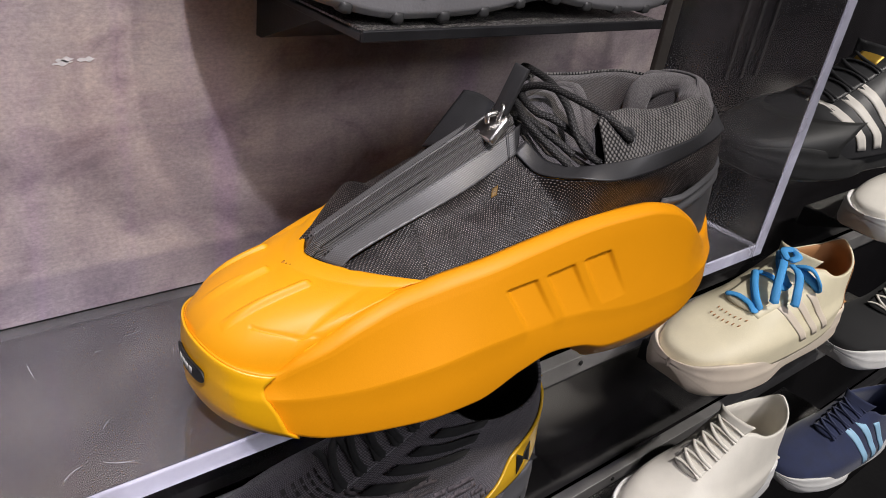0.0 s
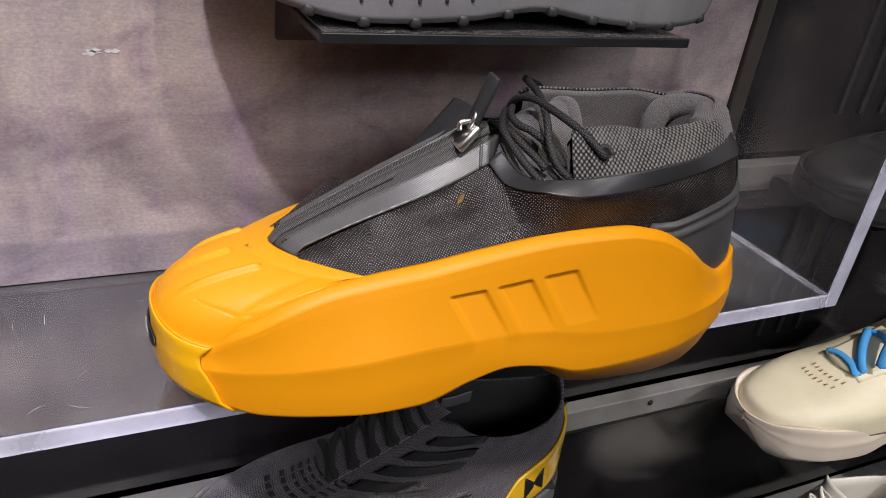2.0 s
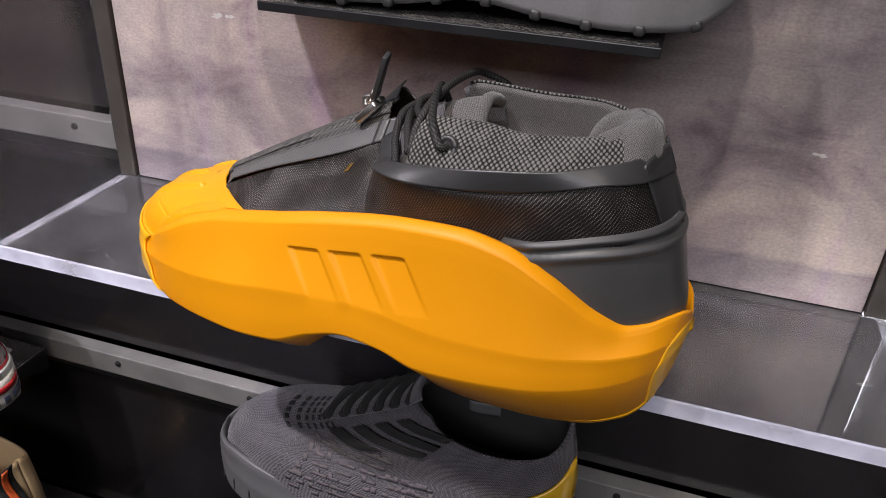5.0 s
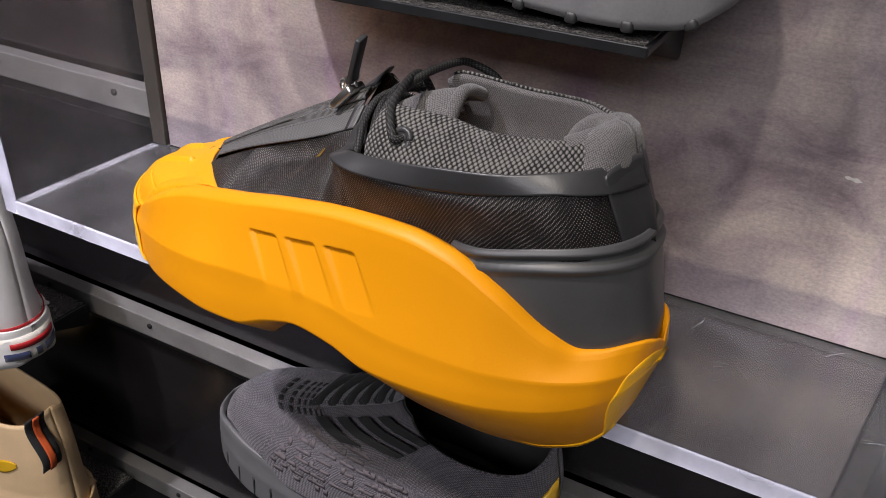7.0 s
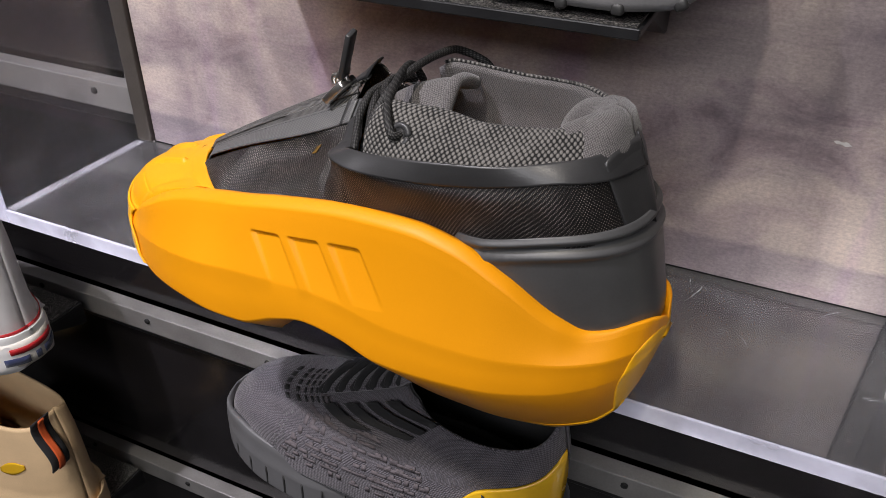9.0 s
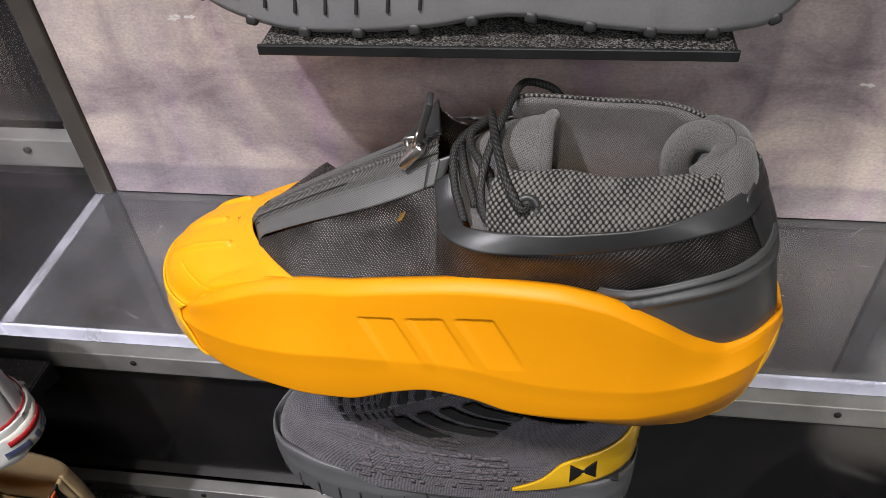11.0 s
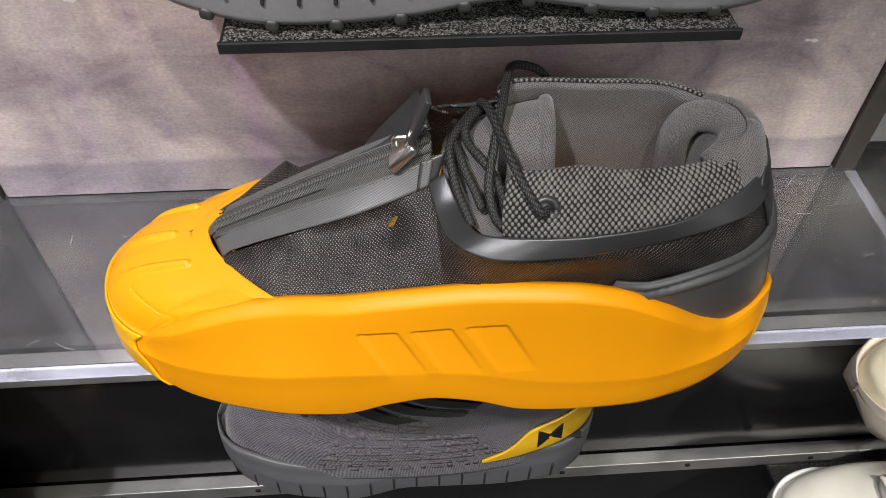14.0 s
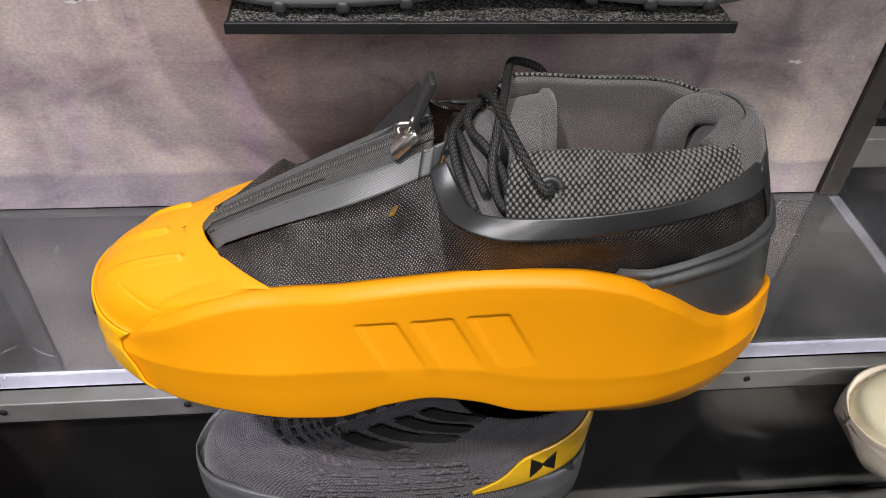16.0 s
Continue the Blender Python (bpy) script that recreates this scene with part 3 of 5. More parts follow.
# ---------------------------------------------------------------- the yellow basketball sneaker
HERO = pose(-0.1662, -0.1035, 0.0, 0, 0, -4.6) @ Matrix.Diagonal((0.989, 1, 1, 1))
hero = thing("basketball_sneaker", HERO, "orange-yellow foam basketball sneaker with black zipped mesh upper, on clear acrylic", "shoe")
LEN = 0.3245
SOLE = {
    "bottom": [(0, 0.0190), (0.006, 0.0145), (0.02, 0.0080), (0.045, 0.0017), (0.065, 0.0), (0.120, 0.0005), (0.134, 0.004), (0.150, 0.0165), (0.165, 0.0218), (0.182, 0.0200), (0.199, 0.0085), (0.212, 0.002), (0.235, 0.0), (0.285, 0.0005), (0.302, 0.0045), (0.312, 0.012), (0.319, 0.025), (0.3245, 0.046)],
    "ridge": [(0, 0.0240), (0.01, 0.0205), (0.02, 0.0170), (0.05, 0.0100), (0.09, 0.010), (0.12, 0.013), (0.145, 0.0240), (0.165, 0.0292), (0.185, 0.0268), (0.205, 0.0220), (0.23, 0.0235), (0.26, 0.0265), (0.29, 0.031), (0.312, 0.037), (0.3245, 0.049)],
    "crease": [(0, 0.0350), (0.02, 0.0310), (0.05, 0.0330), (0.09, 0.038), (0.13, 0.045), (0.17, 0.048), (0.215, 0.044), (0.26, 0.045), (0.30, 0.048), (0.3245, 0.0515)],
    "rim": [(0, 0.0475), (0.004, 0.0458), (0.010, 0.0436), (0.018, 0.0418), (0.0265, 0.0408), (0.036, 0.0478), (0.047, 0.0550), (0.06, 0.0625), (0.08, 0.0698), (0.097, 0.0735), (0.146, 0.0865), (0.195, 0.0945), (0.22, 0.0960), (0.240, 0.0925), (0.262, 0.0815), (0.285, 0.0645), (0.298, 0.0585), (0.306, 0.0594), (0.314, 0.0618), (0.3190, 0.0625), (0.3225, 0.0605), (0.3245, 0.0550)],
    "wide": [(0, 0.002), (0.0015, 0.010), (0.005, 0.0185), (0.012, 0.0275), (0.025, 0.0365), (0.045, 0.0455), (0.07, 0.0520), (0.10, 0.0560), (0.14, 0.0575), (0.18, 0.0570), (0.22, 0.0580), (0.255, 0.0560), (0.285, 0.0480), (0.305, 0.0370), (0.316, 0.0260), (0.322, 0.0150), (0.3245, 0.004)],
    "inset_b": [(0, 0.004), (0.05, 0.012), (0.12, 0.014), (0.165, 0.012), (0.21, 0.016), (0.29, 0.012), (0.3245, 0.004)],
    "ledge": [(0, 0.0), (0.026, 0.0), (0.034, 0.0012), (0.05, 0.0036), (0.10, 0.0046), (0.15, 0.0042), (0.28, 0.0034), (0.31, 0.0005), (0.3245, 0.0)],
    "inset_t": [(0, 0.001), (0.02, 0.0030), (0.027, 0.0038), (0.05, 0.0088), (0.097, 0.0172), (0.13, 0.0135), (0.20, 0.0115), (0.25, 0.011), (0.29, 0.010), (0.315, 0.006), (0.3245, 0.002)],
}


def hero_stripes(s, z):
    """Three slanted sunken bars, deepest at their upper edge."""
    deep = 0.0
    for k in range(3):
        s0 = 0.1305 + 0.0232 * k
        top = 0.0685 + 0.152 * (s - 0.1305)
        d = top - z
        run = s - s0 - 0.55 * d
        if 0 < d < 0.029 and 0 < run < 0.0180:
            deep = max(deep, 0.0020 * (1 - d / 0.029) ** 0.8 * min(1, d / 0.0016) * min(1, run / 0.0016) * min(1, (0.0180 - run) / 0.0016))
    return deep


part("midsole", sole_loft(LEN, SOLE, 480, hero_stripes, 64), FOAM, hero, "orange-yellow foam midsole with three sunken bars")

UP = Upper([(0.045, 0.022), (0.060, 0.040), (0.072, 0.057), (0.082, 0.078), (0.100, 0.112), (0.124, 0.152), (0.130, 0.160), (0.150, 0.185)],
           [(0.045, 0.3195), (0.060, 0.3185), (0.072, 0.316), (0.098, 0.3095), (0.124, 0.2985), (0.135, 0.2925), (0.150, 0.290)],
           [(0.045, 0.043), (0.072, 0.0430), (0.095, 0.0415), (0.110, 0.0405), (0.118, 0.0400), (0.130, 0.0365), (0.150, 0.033)], 1.17, 0.56, 2.9, 2.4, 4.2)

def between(a, b, t):
    return a + (b - a) * t


CW, CI, CR = spl(SOLE["wide"]), spl(SOLE["inset_t"]), spl(SOLE["rim"])


def opening(y):
    """The curved edge of the toe shell's opening: its length and height at width y."""
    k = abs(y - 0.005) / 0.043
    return 0.0570 + 0.042 * k ** 1.6, (0.0712 + 0.0068 * ((y - 0.005) / 0.036) ** 1.5 if y > 0.005 else 0.0712 + 0.0010 * k)


# the zip's crest runs from the toe shell's opening up to the tongue; the near side falls away steeply at its head
CREST0, CREST1 = Vector((0.0568, 0.0045, 0.0724)), Vector((0.1640, 0.0040, 0.1285))


def slope(y, v, out):
    """A place beside the zip: y metres across it, v along it from foot to head, out from the surface."""
    c = between(CREST0, CREST1, v) + Vector((0, 0, 0.0012 * math.sin(math.pi * v)))
    near = between(Vector((0.50, -0.87, 0.0)), Vector((-0.15, -0.50, -0.85)), max(0, v) ** 1.4).normalized()
    far = between(Vector((0.36, 0.93, 0.05)), Vector((-0.25, 0.95, 0.05)), v).normalized()
    k = min(1, max(0, (y + 0.0035) / 0.007))
    d = between(-near, far, k).normalized()
    n = (CREST1 - CREST0).normalized().cross(d).normalized()
    return c + d * y + n * out


# upper edge of the mesh: along the zip's tape, then along the strap's outer edge to the heel
TAPE = [slope(-0.0178, v, 0) for v in (-0.03, 0.35, 0.68, 1.0)]
TAPE_IN = [slope(0.0114, v, 0) for v in (-0.03, 0.35, 0.62)]
STRAP_OUT = [(0.1655, -0.0200, 0.1078), (0.1695, -0.0335, 0.1105), (0.1760, -0.0420, 0.1130), (0.190, -0.0465, 0.1130), (0.214, -0.0450, 0.1147), (0.2407, -0.0410, 0.1175), (0.2668, -0.0375, 0.1225), (0.2810, -0.0335, 0.1250), (0.2940, -0.0205, 0.1245), (0.3015, 0.0, 0.1240)]
STRAP_IN = [(0.1680, -0.0040, 0.1185), (0.1745, -0.0165, 0.1112), (0.1785, -0.0290, 0.1130), (0.1825, -0.0375, 0.1172), (0.1966, -0.0405, 0.1195), (0.2207, -0.0430, 0.1245), (0.2390, -0.0415, 0.1270), (0.2560, -0.0378, 0.1285), (0.2690, -0.0325, 0.1300), (0.2810, -0.0255, 0.1318), (0.2905, -0.0140, 0.1338), (0.2955, 0.0, 0.1350)]
MEDIAL_OUT = [(0.1340, 0.0310, 0.1050), (0.1545, 0.0325, 0.1300), (0.1640, 0.0320, 0.1240), (0.180, 0.0400, 0.1180), (0.214, 0.0470, 0.1180), (0.240, 0.0440, 0.1205), (0.266, 0.0390, 0.1245), (0.281, 0.0350, 0.1260), (0.294, 0.0200, 0.1250), (0.3015, 0.0, 0.1240)]
near_top = [tuple(p) for p in TAPE] + STRAP_OUT
far_top = [tuple(p) for p in TAPE_IN] + MEDIAL_OUT
TY, TZ = {-1: spl([(p[0], p[1]) for p in near_top]), 1: spl([(p[0], p[1]) for p in far_top])}, {-1: spl([(p[0], p[2]) for p in near_top]), 1: spl([(p[0], p[2]) for p in far_top])}
SIDE_Y = {-1: spl([(0.055, -0.013), (0.10, -0.0115), (0.135, -0.0150), (0.160, -0.0270), (0.185, -0.0420), (0.21, -0.0450), (0.2407, -0.0410), (0.2668, -0.0375), (0.2810, -0.0335), (0.2940, -0.0205), (0.3015, 0.0)]), 1: TY[1]}
SLACK = {-1: spl([(0.07, -0.0012), (0.09, -0.0020), (0.115, 0.0030), (0.1438, 0.0070), (0.156, 0.0045), (0.170, 0.0006), (0.185, -0.0024), (0.25, -0.0034), (0.31, -0.0018)]), 1: spl([(0.07, -0.0025), (0.10, -0.0075), (0.14, -0.0055), (0.30, -0.002)])}


def foot_of_mesh(sg, u):
    """Where the mesh begins: under the toe shell's opening in front, then just under the midsole's edge."""
    y0, y1 = ((-0.0136, -0.0380), (0.0160, 0.0410))[sg > 0]
    if u < 0.16:
        y = y0 + (y1 - y0) * (u / 0.16) ** 0.8
        s, z = opening(y)
        return Vector((s - 0.0016, y, z - 0.0016))
    s = 0.098 + (0.3150 - 0.098) * (u - 0.16) / 0.84
    y = max(0.0, CW(s) - CI(s) - 0.0034) if s < 0.28 else (CW(0.28) - CI(0.28) - 0.0034) * max(0, 1 - ((s - 0.28) / 0.035) ** 2.2) ** 0.5
    if s > 0.19:
        y = min(y, abs(UP.flank(s, 0.085).y) - 0.0042 * min(1, (s - 0.19) / 0.03))
    return Vector((s, sg * y, max(0.045, CR(s) - 0.0030 - 0.0035 * min(1, (s - 0.098) / 0.04))))


def shell(sg):
    x0 = near_top[0][0] if sg < 0 else far_top[0][0]

    def f(u, v):
        b = foot_of_mesh(sg, u)
        x = x0 + (0.3015 - x0) * u
        even = SIDE_Y[sg](x)
        t = Vector((x, even + (TY[sg](x) - even) * v ** 4, TZ[sg](x)))
        p = between(b, t, v) + Vector((0.0050 * math.sin(math.pi * v) * max(0, (u - 0.8) / 0.2), 0, 0))
        n = noise.noise(Vector((p.x * 55, p.z * 75, 3.0))) * 0.0011 + noise.noise(Vector((p.x * 130, p.z * 160, 7.0))) * 0.0005
        k = SLACK[sg](x) * math.sin(math.pi * v ** 3) if SLACK[sg](x) > 0 else SLACK[sg](x) * math.sin(math.pi * v ** (1.0 if x < 0.18 else 2.2))
        k += n * math.sin(math.pi * v) * min(1, u * 4, (1 - u) * 6)
        return p + Vector((0, -sg * 0.7, -0.7)) * k
    return f


for sg in (-1, 1):
    part("mesh_shell", sheet(shell(sg), 190, 60, 0.0012 * -sg), MESH, hero, "glossy black open mesh")

# toe shell: from the midsole's edge up to the curved opening
def toe_shell(u, v):
    a = 2 * u - 1
    k = abs(a)
    sg = math.copysign(1, a)
    s0 = 0.0012 + 0.0988 * k ** 1.7
    w = CW(s0)
    wt = max(w * 0.3, w - CI(s0))
    outer = Vector((s0 - 0.0004 * (1 - k), sg * max(0, wt - 0.0012 - 0.0014 * min(1, k / 0.5)) * min(1, k / 0.02), CR(s0) - 0.0008 - 0.0004 * max(0, 1 - k / 0.3) - 0.0015 * k ** 6))
    y = 0.005 + sg * (0.0430 if sg < 0 else 0.0370) * math.sin(k * math.pi / 2) ** 0.9
    si, zi = opening(y)
    inner = Vector((si, y, zi - 0.0010 * k ** 8))
    full = 0.62 + 0.06 * min(1, k / 0.4)
    ctrl = Vector((s0 + 0.085 * (inner.x - s0) + 0.001, outer.y * 0.97 + inner.y * 0.03, outer.z + full * (inner.z - outer.z)))
    p = outer * (1 - v) ** 2 + ctrl * 2 * v * (1 - v) + inner * v * v
    for yr, near, far in ((-0.0125, 0.011, 0.0515), (0.0055, 0.007, 0.0405), (0.0239, 0.009, 0.0470)):
        end = max(0, p.x - far + 0.002) / 0.002
        r = ((p.y - yr) / 0.0021) ** 2 + end * end
        e = max(0, 1 - r) ** 0.8 * max(0, min(1, (p.x - near) / 0.020)) ** 0.7
        p.z += 0.0020 * e
        p.x -= 0.0004 * e
    if 0.0215 < p.x < 0.048 and p.y < 0:
        d = p.y + 0.0195 + 0.0155 * ((p.x - 0.0227) / 0.0236) ** 0.8 if p.x > 0.0227 else p.y + 0.0195
        p.z -= 0.0006 * math.exp(-(d / 0.0006) ** 2)
    if v > 0.90:
        p.z += 0.0012 * math.sin(math.pi * (v - 0.90) / 0.2)
    return p


def on_cap(s, y):
    """The place on the toe shell at length s and width y."""
    return min(((toe_shell(0.2 + 0.6 * i / 90, 0.3 + 0.7 * j / 60) - Vector((s, y, 0)), i, j) for i in range(91) for j in range(61)), key=lambda t: t[0].x ** 2 + t[0].y ** 2)[0] + Vector((s, y, 0))


cap_ob = part("toe_cap", sheet(toe_shell, 260, 110, -0.002), CAP, hero, "smooth yellow toe shell with raised ribs")

for a0, a1 in ((0.02, 0.215), (0.785, 0.98)):
    part("glue_line", tube([toe_shell(a0 + (a1 - a0) * k / 22, 0.0) + Vector((0, 0, 0.0007 + 0.0004 * noise.noise(Vector((k * 1.7, a0, 0))))) for k in range(23)], 0.0007, 6, 4), GUM, hero, "pale line of glue along the toe shell")

# outsole: a thin paler sheet under the foam
sb, sw, si = spl(SOLE["bottom"]), spl(SOLE["wide"]), spl(SOLE["inset_b"])


def outsole(a0, a1):
    def f(u, v):
        s = a0 + (a1 - a0) * v
        w = max(sw(s) * 0.3, sw(s) - si(s)) + 0.0008
        z = sb(s)
        k = u * 2 - 1
        return (s, w * k, z - 0.0006 + (0.0028 if abs(k) > 0.97 else 0))
    return sheet(f, 40, 50, 0.002)


part("forefoot_outsole", outsole(0.014, 0.136), GUM, hero, "paler yellow rubber outsole")
part("heel_outsole", outsole(0.206, 0.316), GUM, hero, "paler yellow rubber outsole")
part("shank", sheet(lambda u, v: (0.138 + 0.066 * v, (u - 0.5) * 0.074, sb(0.138 + 0.066 * v) + 0.0012), 8, 16, 0.002), TPU, hero, "glossy black arch plate")

# toe bumper with a dark oval tag, and the outsole's tail over the heel
bumper = part("toe_bumper", sole_patch(SOLE, LEN, 0.0002, 0.0275, 2.6, 18.3, 0.0004, notch=spl([(0.0, -0.012), (0.10, -0.009), (0.25, -0.002), (0.42, 0.0045), (0.65, 0.0050), (1.0, 0.0)])), GUM, hero, "paler yellow rubber toe bumper")
part("outsole_tail", sole_patch(SOLE, LEN, 0.3125, LEN - 0.0002, 2.6, 14.5, 0.0004, taper=0.9), GUM, hero, "paler yellow rubber tail over the heel")
tag_s = lambda y: 14.0 * y * y - 0.0030
tag = part("toe_tag", sheet(lambda u, v: (lambda y: (tag_s(y), y, 0.0335 + 0.0072 * (v - 0.5) * (1 - abs(2 * u - 1) ** 6) ** 0.5))(-0.005 + 0.0125 * (2 * u - 1)), 24, 6, -0.0012), INK, bumper, "small dark oval tag with pale print")
PRINT = material("pale_print", (0.5, 0.5, 0.48), 0.5)
for k in range(4):
    part("print_bar", sheet(lambda u, v: (lambda y: (tag_s(y) - 0.0008, y, 0.0322 + 0.0028 * v))(-0.0105 + 0.0030 * k + 0.0020 * u), 3, 2, -0.0004), PRINT, bumper)
# flat darker bars: the engraved emblem's shade is put into their colour
EMBLEM_SHADE = material("engraved_shade_orange", (0.45, 0.16, 0.003), 0.5)
for k in range(3):
    e0 = on_cap(0.0455 + 0.0016 * k, 0.0062 - 0.0022 * k)
    part("emblem_bar", sheet(lambda u, v: e0 + Vector((0.0012 * u + (0.0016 + 0.0008 * k) * v, -0.0006 * u + 0.0012 * v, 0.0003 + 0.0003 * v)), 1, 1, 0.0002), EMBLEM_SHADE, cap_ob)

# the toe is blunt and fuller on the big toe's side
for ob in hero.children:
    if ob.name.split(".")[0] in ("midsole", "toe_cap", "toe_bumper", "forefoot_outsole", "glue_line"):
        for q in [ob] + list(ob.children):
            for v in q.data.vertices:
                k = max(0.0, 1 - v.co.x / 0.058)
                if k > 0:
                    w = min(1, max(0, (v.co.y + 0.030) / 0.060))
                    v.co.y += 0.0080 * k ** 1.2 * w
                    v.co.x += 0.0042 * max(0.0, 1 - v.co.x / 0.028) ** 1.3 * (0.4 + 0.6 * w)

# heel counter with two moulded ridges
counter_top = spl([(0.225, 0.0940), (0.242, 0.0958), (0.275, 0.1025), (0.30, 0.1060), (0.314, 0.1080)])


def counter(u, v):
    a = 0.60 + 0.80 * u
    sg, k = (-1, a) if a <= 1 else (1, 2 - a)
    q = (1 - math.cos(math.pi * k)) / 2
    s = UP.front(0.08) + q * (UP.back(0.08) - UP.front(0.08))
    low = CR(s) - 0.006
    z = low + (counter_top(s) - low) * v
    d = counter_top(s) - z
    out = 0.0022 + 0.0016 * math.exp(-((d - 0.0025) / 0.0016) ** 2) + 0.0016 * math.exp(-((d - 0.0095) / 0.0018) ** 2) - 0.0012 * math.exp(-((d - 0.006) / 0.0012) ** 2)
    return UP.around(sg * k, z, out * min(1, u / 0.05, (1 - u) / 0.05) - 0.0004 * (u < 0.01 or u > 0.99))


part("heel_counter", sheet(counter, 60, 60, 0.0015), COUNTER, hero, "charcoal rubber heel counter with moulded ridges")

# smooth film strap that edges the opening: down from the zip's head over a flared fold, then along each side to the heel
def strap(sg):
    def line(pts):
        run = [0.0]
        for p, q in zip(pts, pts[1:]):
            run.append(run[-1] + (Vector(q) - Vector(p)).length)
        axes = [spl([(r / run[-1], p[k]) for r, p in zip(run, pts)]) for k in range(3)]
        return lambda u: Vector([a(u) for a in axes])
    outer, inner = ([tuple(TAPE[-1])] + STRAP_OUT, STRAP_IN) if sg < 0 else (MEDIAL_OUT[2:], [(p[0], -p[1] * 1.06, p[2] + 0.002) for p in STRAP_IN[3:]])
    lo, hi = line(outer), line(inner)

    def f(u, v):
        p = between(lo(u), hi(u), v)
        d = (lo(min(1, u + 0.01)) - lo(max(0, u - 0.01))).cross(hi(u) - lo(u)).normalized()
        return p + d * sg * -(0.0008 + 0.0003 * math.sin(math.pi * v))
    return f


for sg in (-1, 1):
    part("side_strap", sheet(strap(sg), 110, 10, 0.0010 * sg), TPU, hero, "smooth black film strap")


def heel_panel(u, v):
    """A smooth skin over the mesh at the heel whose top edge stands up as a loop."""
    sg = -1 if u < 0.5 else 1
    w = 1 - 0.036 * abs(2 * u - 1) * (0.75 + 0.25 * v)
    f = shell(sg)
    top = f(w, 1.0)
    p = f(w, 0.70 + 0.30 * v / 0.72) if v < 0.72 else between(top, top + Vector((-0.0050, -0.12 * top.y, 0.0125)) * (1 - 0.45 * (2 * u - 1) ** 2), (v - 0.72) / 0.28)
    return p + Vector((p.x - 0.255, p.y * 1.2, 0)).normalized() * 0.0014


part("heel_panel", sheet(heel_panel, 24, 20, 0.0012), TPU, hero, "smooth black heel panel standing off as a pull loop")
# zip down the front slope
part("zip_coil", sheet(lambda u, v: slope(0.0066 * (2 * u - 1), 0.004 + 0.986 * v, 0.0010 - 0.0026 * max(0, 1 - v / 0.05) + (0.0012 * (abs(2 * u - 1) < 0.42) - 0.0010 * (abs(2 * u - 1) < 0.07))), 28, 120, 0.001), ZIP, hero, "black coil zip")
for y0, y1 in ((-0.0182, -0.0066), (0.0067, 0.0118)):
    part("zip_tape", sheet(lambda u, v: slope(y0 + (y1 - y0) * u, 0.004 + 0.996 * v, 0.0012 - 0.0028 * max(0, 1 - v / 0.05)), 10, 60, 0.0009), TAPE_CLOTH, hero, "satin black tape beside the zip")
for y in (-0.0080, 0.0080):
    bm = bmesh.new()
    for k in range(64):
        p, q = slope(y, 0.02 + 0.97 * k / 64, 0.0018), slope(y, 0.02 + 0.97 * (k + 0.6) / 64, 0.0018)
        bmesh.ops.create_cube(bm, size=1, matrix=Matrix.LocRotScale((p + q) / 2, (q - p).to_track_quat("X", "Z"), ((q - p).length, 0.0006, 0.0006)))
    part("stitching", bm, INK, hero, smooth=False)
# short end of the tape folded over the strap's head
part("tape_end", sheet(lambda u, v: slope(-0.0060 - 0.0124 * u, 0.950 + (0.100 - 0.020 * u) * v, 0.0026 - 0.0030 * v), 8, 6, 0.0008), TPU, hero, "black film patch over the tape's end")

# stiff flap that stands up beside the zip's head on the inner side
fa, fb, fc, fd = slope(0.0072, 0.70, 0.0015), slope(0.0072, 1.0, 0.0020), Vector((0.1555, 0.0338, 0.1328)), Vector((0.1330, 0.0325, 0.1050))
part("zip_garage", sheet(lambda u, v: (fa * (1 - v) + fb * v) * (1 - u) + (fd * (1 - v) + fc * v) * u + Vector((0, 0, 0.002 * math.sin(math.pi * u) * v)), 12, 14, 0.0010), TPU, hero, "upright black flap beside the zip head")
SPOT = material("amber_print", (0.14, 0.075, 0.008), 0.6, 0, 0.6, 1500)
part("small_print", sheet(lambda u, v: shell(-1)(0.337 + 0.012 * u + 0.008 * v, 0.80 + 0.07 * v) + Vector((0, -0.0006, 0.0006)), 4, 4, 0.0004), SPOT, hero, "small amber print")

# slider and pull tab
zt_ = slope(0, 0.895, 0.004)
bm = box(-0.0065, -0.0052, -0.0018, 0.0050, 0.0052, 0.0018, 0.001)
for v in bm.verts:
    if v.co.x < 0:
        v.co.y *= 1.25
part("slider", bm, CHROME, hero, "chrome zip slider").matrix_local = pose(*zt_, 0, -46, 0) @ Matrix.Diagonal((1.3, 1.2, 1.2, 1))
part("slider_bridge", tube([zt_ + Vector((-0.004, 0, 0.001)), zt_ + Vector((-0.004, 0, 0.0055)), zt_ + Vector((0.003, 0, 0.006)), zt_ + Vector((0.0035, 0, 0.001))], 0.0013, 8, 5), CHROME, hero, "chrome bridge")
part("pull_link", tube([zt_ + Vector((-0.001, -0.003, 0.003)), zt_ + Vector((0.002, -0.003, 0.010)), zt_ + Vector((0.003, 0.003, 0.010)), zt_ + Vector((0.0, 0.003, 0.003))], 0.0009, 8, 5), CHROME, hero, "chrome link")
part("pull_tab", box(-0.0014, -0.0042, 0.0, 0.0014, 0.0042, 0.024, 0.0007), TPU, hero, "black moulded pull tab").matrix_local = pose(zt_.x + 0.002, zt_.y - 0.001, zt_.z + 0.0065, 8, 17, 12)

